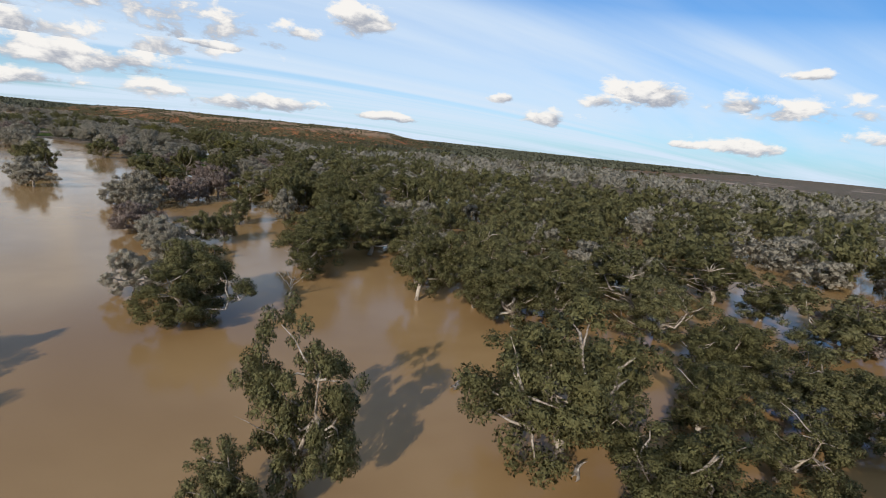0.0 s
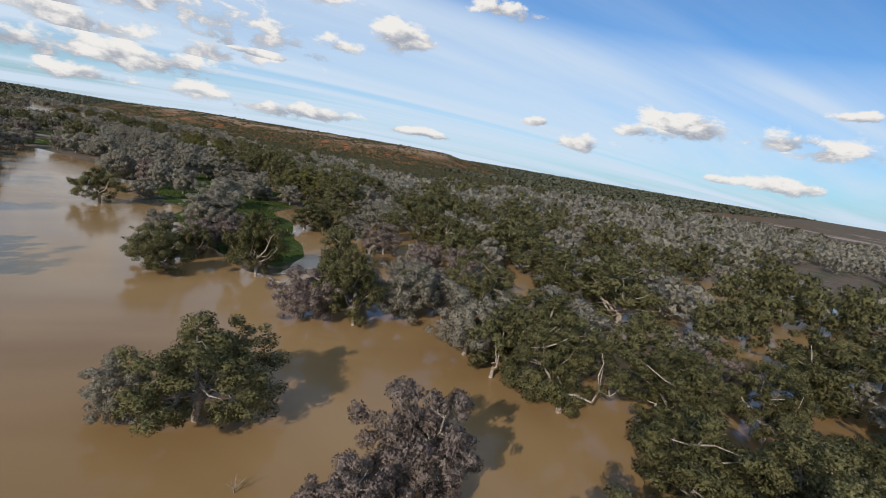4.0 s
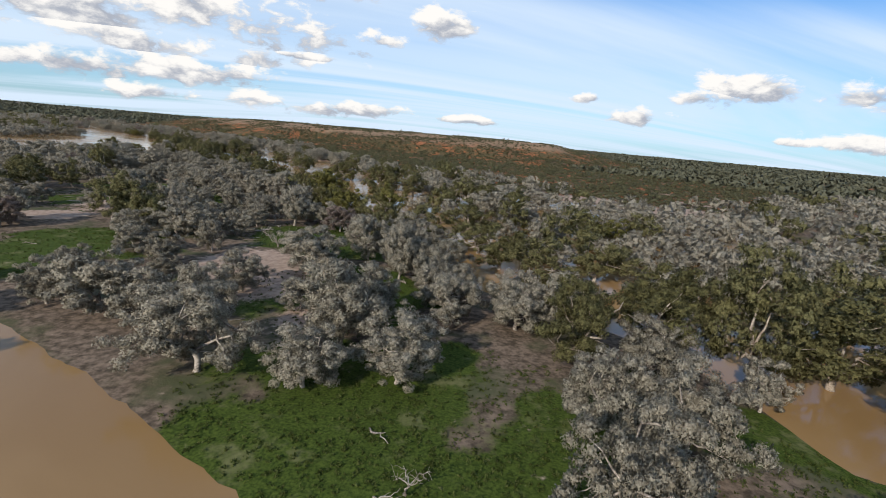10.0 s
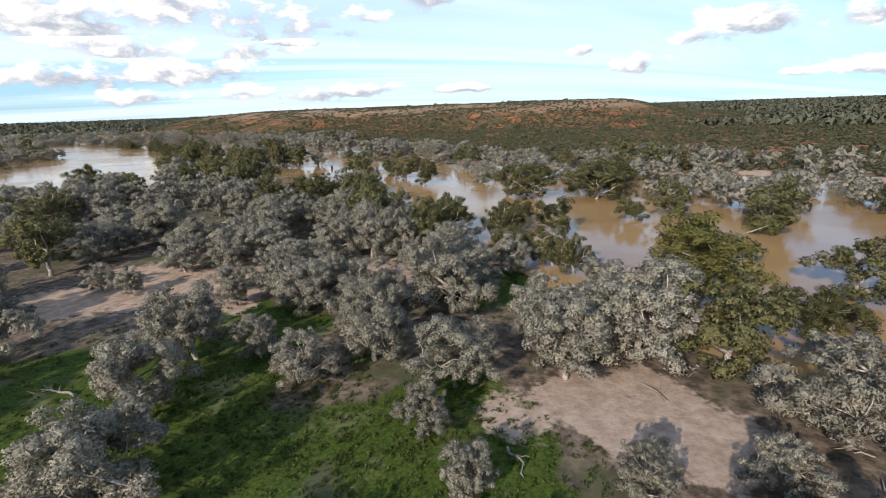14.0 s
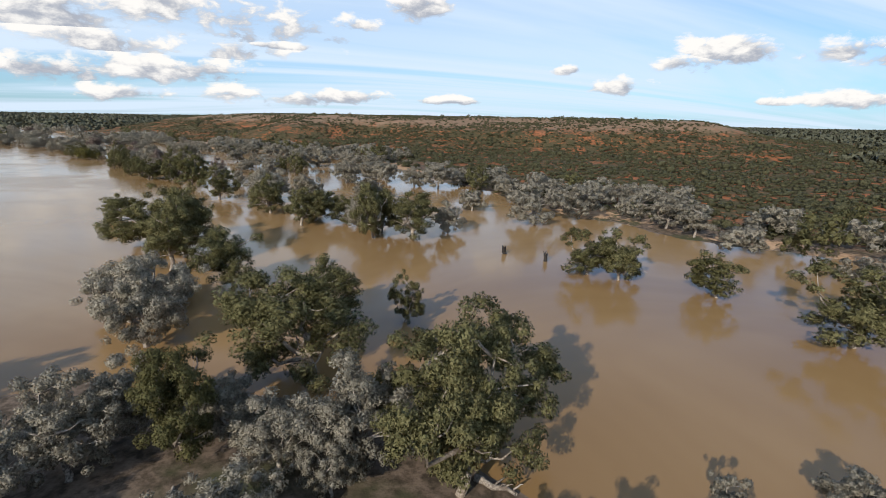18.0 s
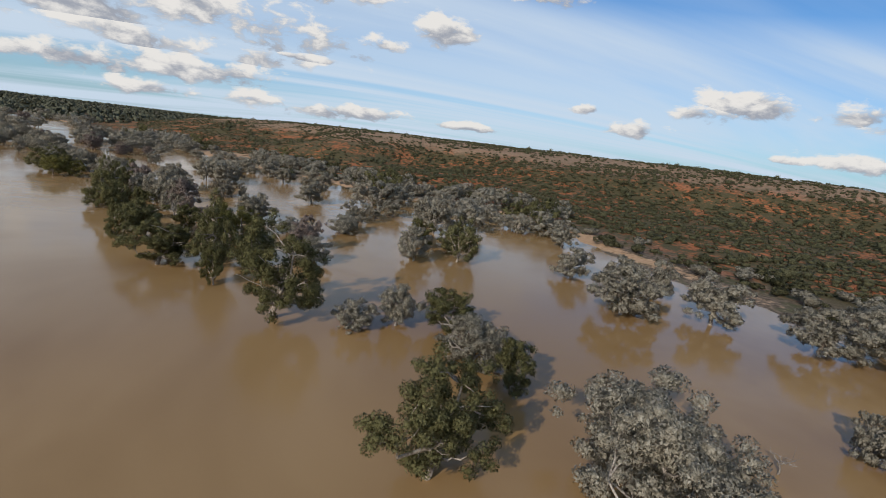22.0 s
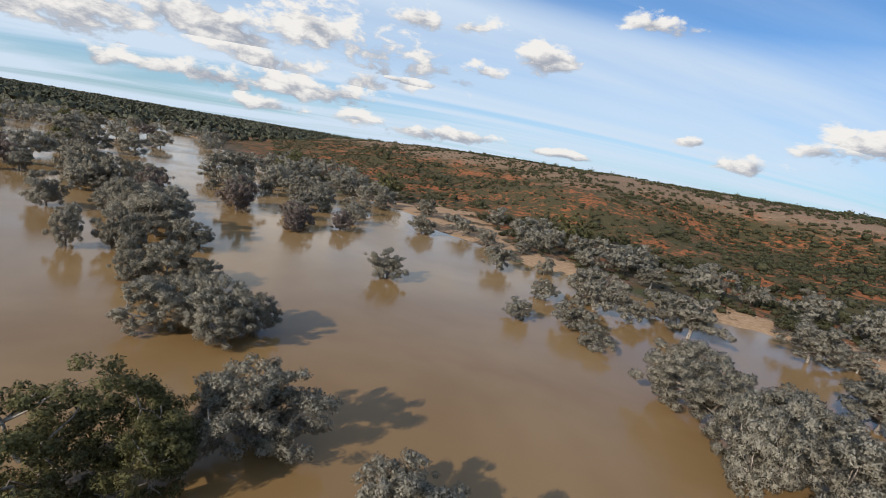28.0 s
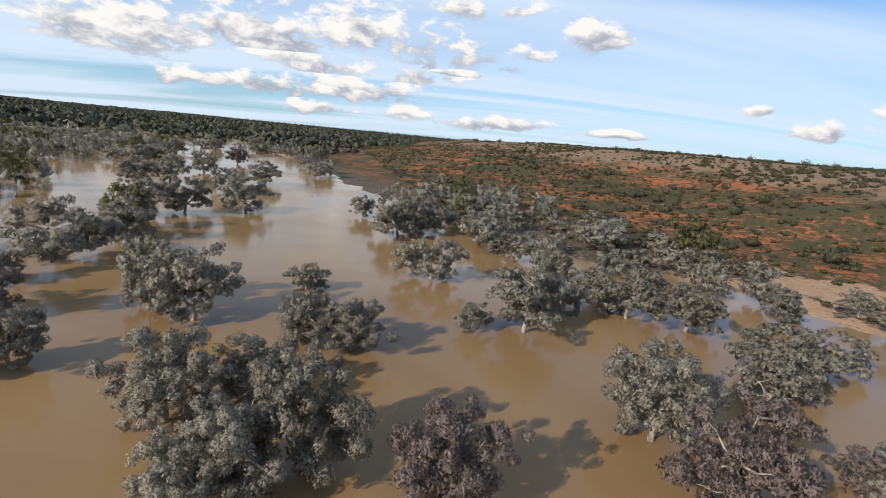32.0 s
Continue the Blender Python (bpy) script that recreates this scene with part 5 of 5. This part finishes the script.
# ---- dead wood ----
def dead_tree(x, y, high, seed, wood=DEAD_WOOD, words="bleached dead tree with bare forked limbs", fork_at=0.42, count=4, reach=0.4):
    rng = np.random.default_rng(seed)
    ob = new("dead_tree")
    ob.location = (x, y, max(float(ground_height(x, y)), -0.4))
    fork = np.array((rng.normal(0, 0.3), rng.normal(0, 0.3), high * fork_at))
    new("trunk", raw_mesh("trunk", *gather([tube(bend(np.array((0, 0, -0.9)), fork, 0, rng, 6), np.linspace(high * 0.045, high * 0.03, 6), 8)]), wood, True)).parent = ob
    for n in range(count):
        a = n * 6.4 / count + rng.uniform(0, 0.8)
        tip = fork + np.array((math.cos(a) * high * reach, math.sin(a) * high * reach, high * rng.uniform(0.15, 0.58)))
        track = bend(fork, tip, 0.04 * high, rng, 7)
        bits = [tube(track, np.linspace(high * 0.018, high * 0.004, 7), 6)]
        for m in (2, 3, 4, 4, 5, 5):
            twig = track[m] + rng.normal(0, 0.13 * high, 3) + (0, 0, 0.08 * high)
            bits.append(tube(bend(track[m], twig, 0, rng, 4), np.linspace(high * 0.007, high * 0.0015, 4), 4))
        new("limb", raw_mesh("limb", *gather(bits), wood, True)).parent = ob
    z = float(ground_height(x, y))
    tagged(ob, words + (" in brown floodwater" if z < 0.05 else " on open ground"), "dead tree", "dead trees")


def fallen_log(x, y, long, heading, thick, seed, wood=DEAD_WOOD):
    rng = np.random.default_rng(seed)
    z = max(float(ground_height(x, y)), 0.0)
    ob = new("fallen_log")
    ob.location, ob.rotation_euler = (x, y, z), (0, 0, radians(heading))
    line = bend(np.array((-long / 2, 0, thick * 0.5)), np.array((long / 2, 0, thick * 0.8)), 0, rng, 8)
    line[:, 2] = np.abs(line[:, 2]) * 0.7 + thick * 0.3
    new("trunk", raw_mesh("trunk", *gather([tube(line, np.linspace(thick, thick * 0.45, 8) * rng.uniform(0.85, 1.1, 8), 8)]), wood, True)).parent = ob
    for n in range(4):
        at = line[3 + n]
        tip = at + np.array((long * rng.uniform(0.05, 0.22), rng.normal(0, 0.18 * long), thick + long * rng.uniform(0.02, 0.16)))
        new("branch", raw_mesh("branch", *tube(bend(at, tip, 0.05 * long, rng, 5), np.linspace(thick * 0.4, thick * 0.08, 5), 5), wood, True)).parent = ob
    zz = float(ground_height(x, y))
    tagged(ob, "fallen grey log with broken branches " + ("lying in muddy water" if zz < 0.05 else "lying on open ground"), "log", "fallen logs")


def black_stump(x, y, high, wide, seed):
    rng = np.random.default_rng(seed)
    ob = new("burnt_stump")
    ob.location = (x, y, max(float(ground_height(x, y)), -0.4))
    new("bole", raw_mesh("bole", *tube(bend(np.array((0, 0, -0.8)), np.array((0.15, 0.1, high * 0.55)), 0, rng, 6), np.array((1.5, 1.1, 0.9, 0.85, 0.8, 0.6)) * wide, 9), CHAR, True)).parent = ob
    for n in range(3):
        a = n * 2.1 + rng.uniform(0, 1)
        base = np.array((math.cos(a) * wide * 0.4, math.sin(a) * wide * 0.4, high * 0.45))
        tip = base + np.array((math.cos(a) * wide * 0.7, math.sin(a) * wide * 0.7, high * rng.uniform(0.25, 0.55)))
        new("splinter", raw_mesh("splinter", *tube(bend(base, tip, 0, rng, 4), np.linspace(wide * 0.5, 0.03, 4), 5), CHAR, True)).parent = ob
    root = tube(bend(np.array((-wide * 2.2, 0.3, 0.12)), np.array((wide * 2.4, -0.2, 0.1)), 0.1, rng, 6), np.linspace(0.16, 0.06, 6), 5)
    new("root", raw_mesh("root", *root, DEAD_WOOD, True)).parent = ob
    tagged(ob, "charred black tree stump standing in muddy floodwater", "stump", "burnt stumps")


def fallen_branch(x, y, long, heading, seed):
    rng = np.random.default_rng(seed)
    ob = new("fallen_branch")
    ob.location, ob.rotation_euler = (x, y, max(float(ground_height(x, y)), 0.0)), (0, 0, heading)
    line = bend(np.array((-long / 2, 0, 0.06)), np.array((long / 2, 0, 0.12)), 0.05 * long, rng, 7)
    line[:, 2] = np.abs(line[:, 2])
    new("stem", raw_mesh("stem", *tube(line, np.linspace(0.035 * long, 0.012 * long, 7), 6), DEAD_WOOD, True)).parent = ob
    for n in range(3):
        at = line[2 + n]
        tip = at + np.array((long * 0.25, rng.normal(0, 0.2 * long), abs(rng.normal(0, 0.12 * long)) + 0.05))
        new("twig", raw_mesh("twig", *tube(bend(at, tip, 0, rng, 4), np.linspace(0.016 * long, 0.005 * long, 4), 4), DEAD_WOOD, True)).parent = ob
    tagged(ob, "bleached fallen branch lying on the ground below trees", "branch", "fallen branches")


rng = np.random.default_rng(23)
laid = 0
while laid < 70:
    bx, by = rng.uniform(-400, -105), rng.uniform(200, 520)
    if float(land_side(np.array(bx), np.array(by))) < 1.5 or float(line_gap(np.array(bx), np.array(by), FLIGHT)) > 60:
        continue
    fallen_branch(round(bx, 1), round(by, 1), rng.uniform(1.6, 4.2), rng.uniform(0, 6.28), 300 + laid)
    laid += 1
dead_tree(-525, 686, 6.5, 1)
dead_tree(-239, 353.5, 6.2, 2, words="sprawling bleached dead tree with long bare limbs", fork_at=0.09, count=7, reach=0.62)
dead_tree(-193, 288, 3.5, 3)
dead_tree(-166, 273, 3.2, 4)
dead_tree(-569.4, 787.4, 2.3, 5)
dead_tree(-594.0, 760.1, 2.1, 6)
dead_tree(-588.8, 807.6, 1.9, 7)
dead_tree(-101, 211, 2.2, 8)
dead_tree(-298, 376, 4.5, 9)
dead_tree(-119, 281, 4, 10)
dead_tree(-402, 521, 5, 11)
dead_tree(-156, 316, 5, 12)
dead_tree(-140, 242, 3, 13)
dead_tree(-79, 138, 1.6, 14)
dead_tree(-547.9, 704.6, 5.4, 15)
dead_tree(-303, 431, 5, 16)
dead_tree(-20, 62, 4.2, 17)
dead_tree(-48, 116, 3, 18)
dead_tree(-437, 643, 3.2, 19)
dead_tree(-251, 374, 3, 20)
fallen_log(-166.2, 243.7, 5.8, 77, 0.28, 40)
fallen_log(-125.0, 237.6, 2.9, 17, 0.42, 41)
fallen_log(-146.6, 265.2, 6.9, 46, 0.2, 42)
fallen_log(-95.4, 184.9, 5.9, -28, 0.3, 43)
fallen_log(-97.7, 190.3, 3.3, 41, 0.2, 44)
fallen_log(-125.6, 282.3, 1.8, -28, 0.4, 45)
fallen_log(3.0, 43.1, 3.1, 57, 0.3, 46)
fallen_log(11.3, 31.3, 1.5, 61, 0.3, 47)
fallen_log(-207.3, 340.5, 2.3, -38, 0.2, 48)
fallen_log(-250.0, 366.7, 4.6, 53, 0.25, 49)
fallen_log(-258.0, 376.1, 1.9, -24, 0.2, 50)
fallen_log(-301.0, 375.0, 4.3, 22, 0.25, 51)
fallen_log(-64.6, 94.9, 1.5, 50, 0.2, 52)
fallen_log(-161.0, 268.2, 2.2, -0, 0.2, 53)
fallen_log(-353.1, 470.7, 6.4, -30, 0.2, 54)
fallen_log(-128.5, 288.4, 2.4, -50, 0.2, 55)
fallen_log(-249.2, 324.3, 3.4, 24, 0.25, 56)
fallen_log(-373.7, 518.2, 3.3, -22, 0.3, 57)
fallen_log(-31.1, 120.8, 3.7, -16, 0.2, 58)
fallen_log(-400.8, 524.9, 4.5, 33, 0.15, 59)
fallen_log(-700.6, 799.8, 4.0, 93, 0.15, 60)
fallen_log(-110.5, 222.3, 7.7, 58, 0.2, 61)
fallen_log(-249.3, 373.1, 2.0, -76, 0.2, 62)
black_stump(-375.1, 584.8, 2.6, 0.55, 43)
black_stump(-366.9, 581.3, 2.9, 0.42, 44)
black_stump(-267.5, 513.4, 3, 0.4, 45)
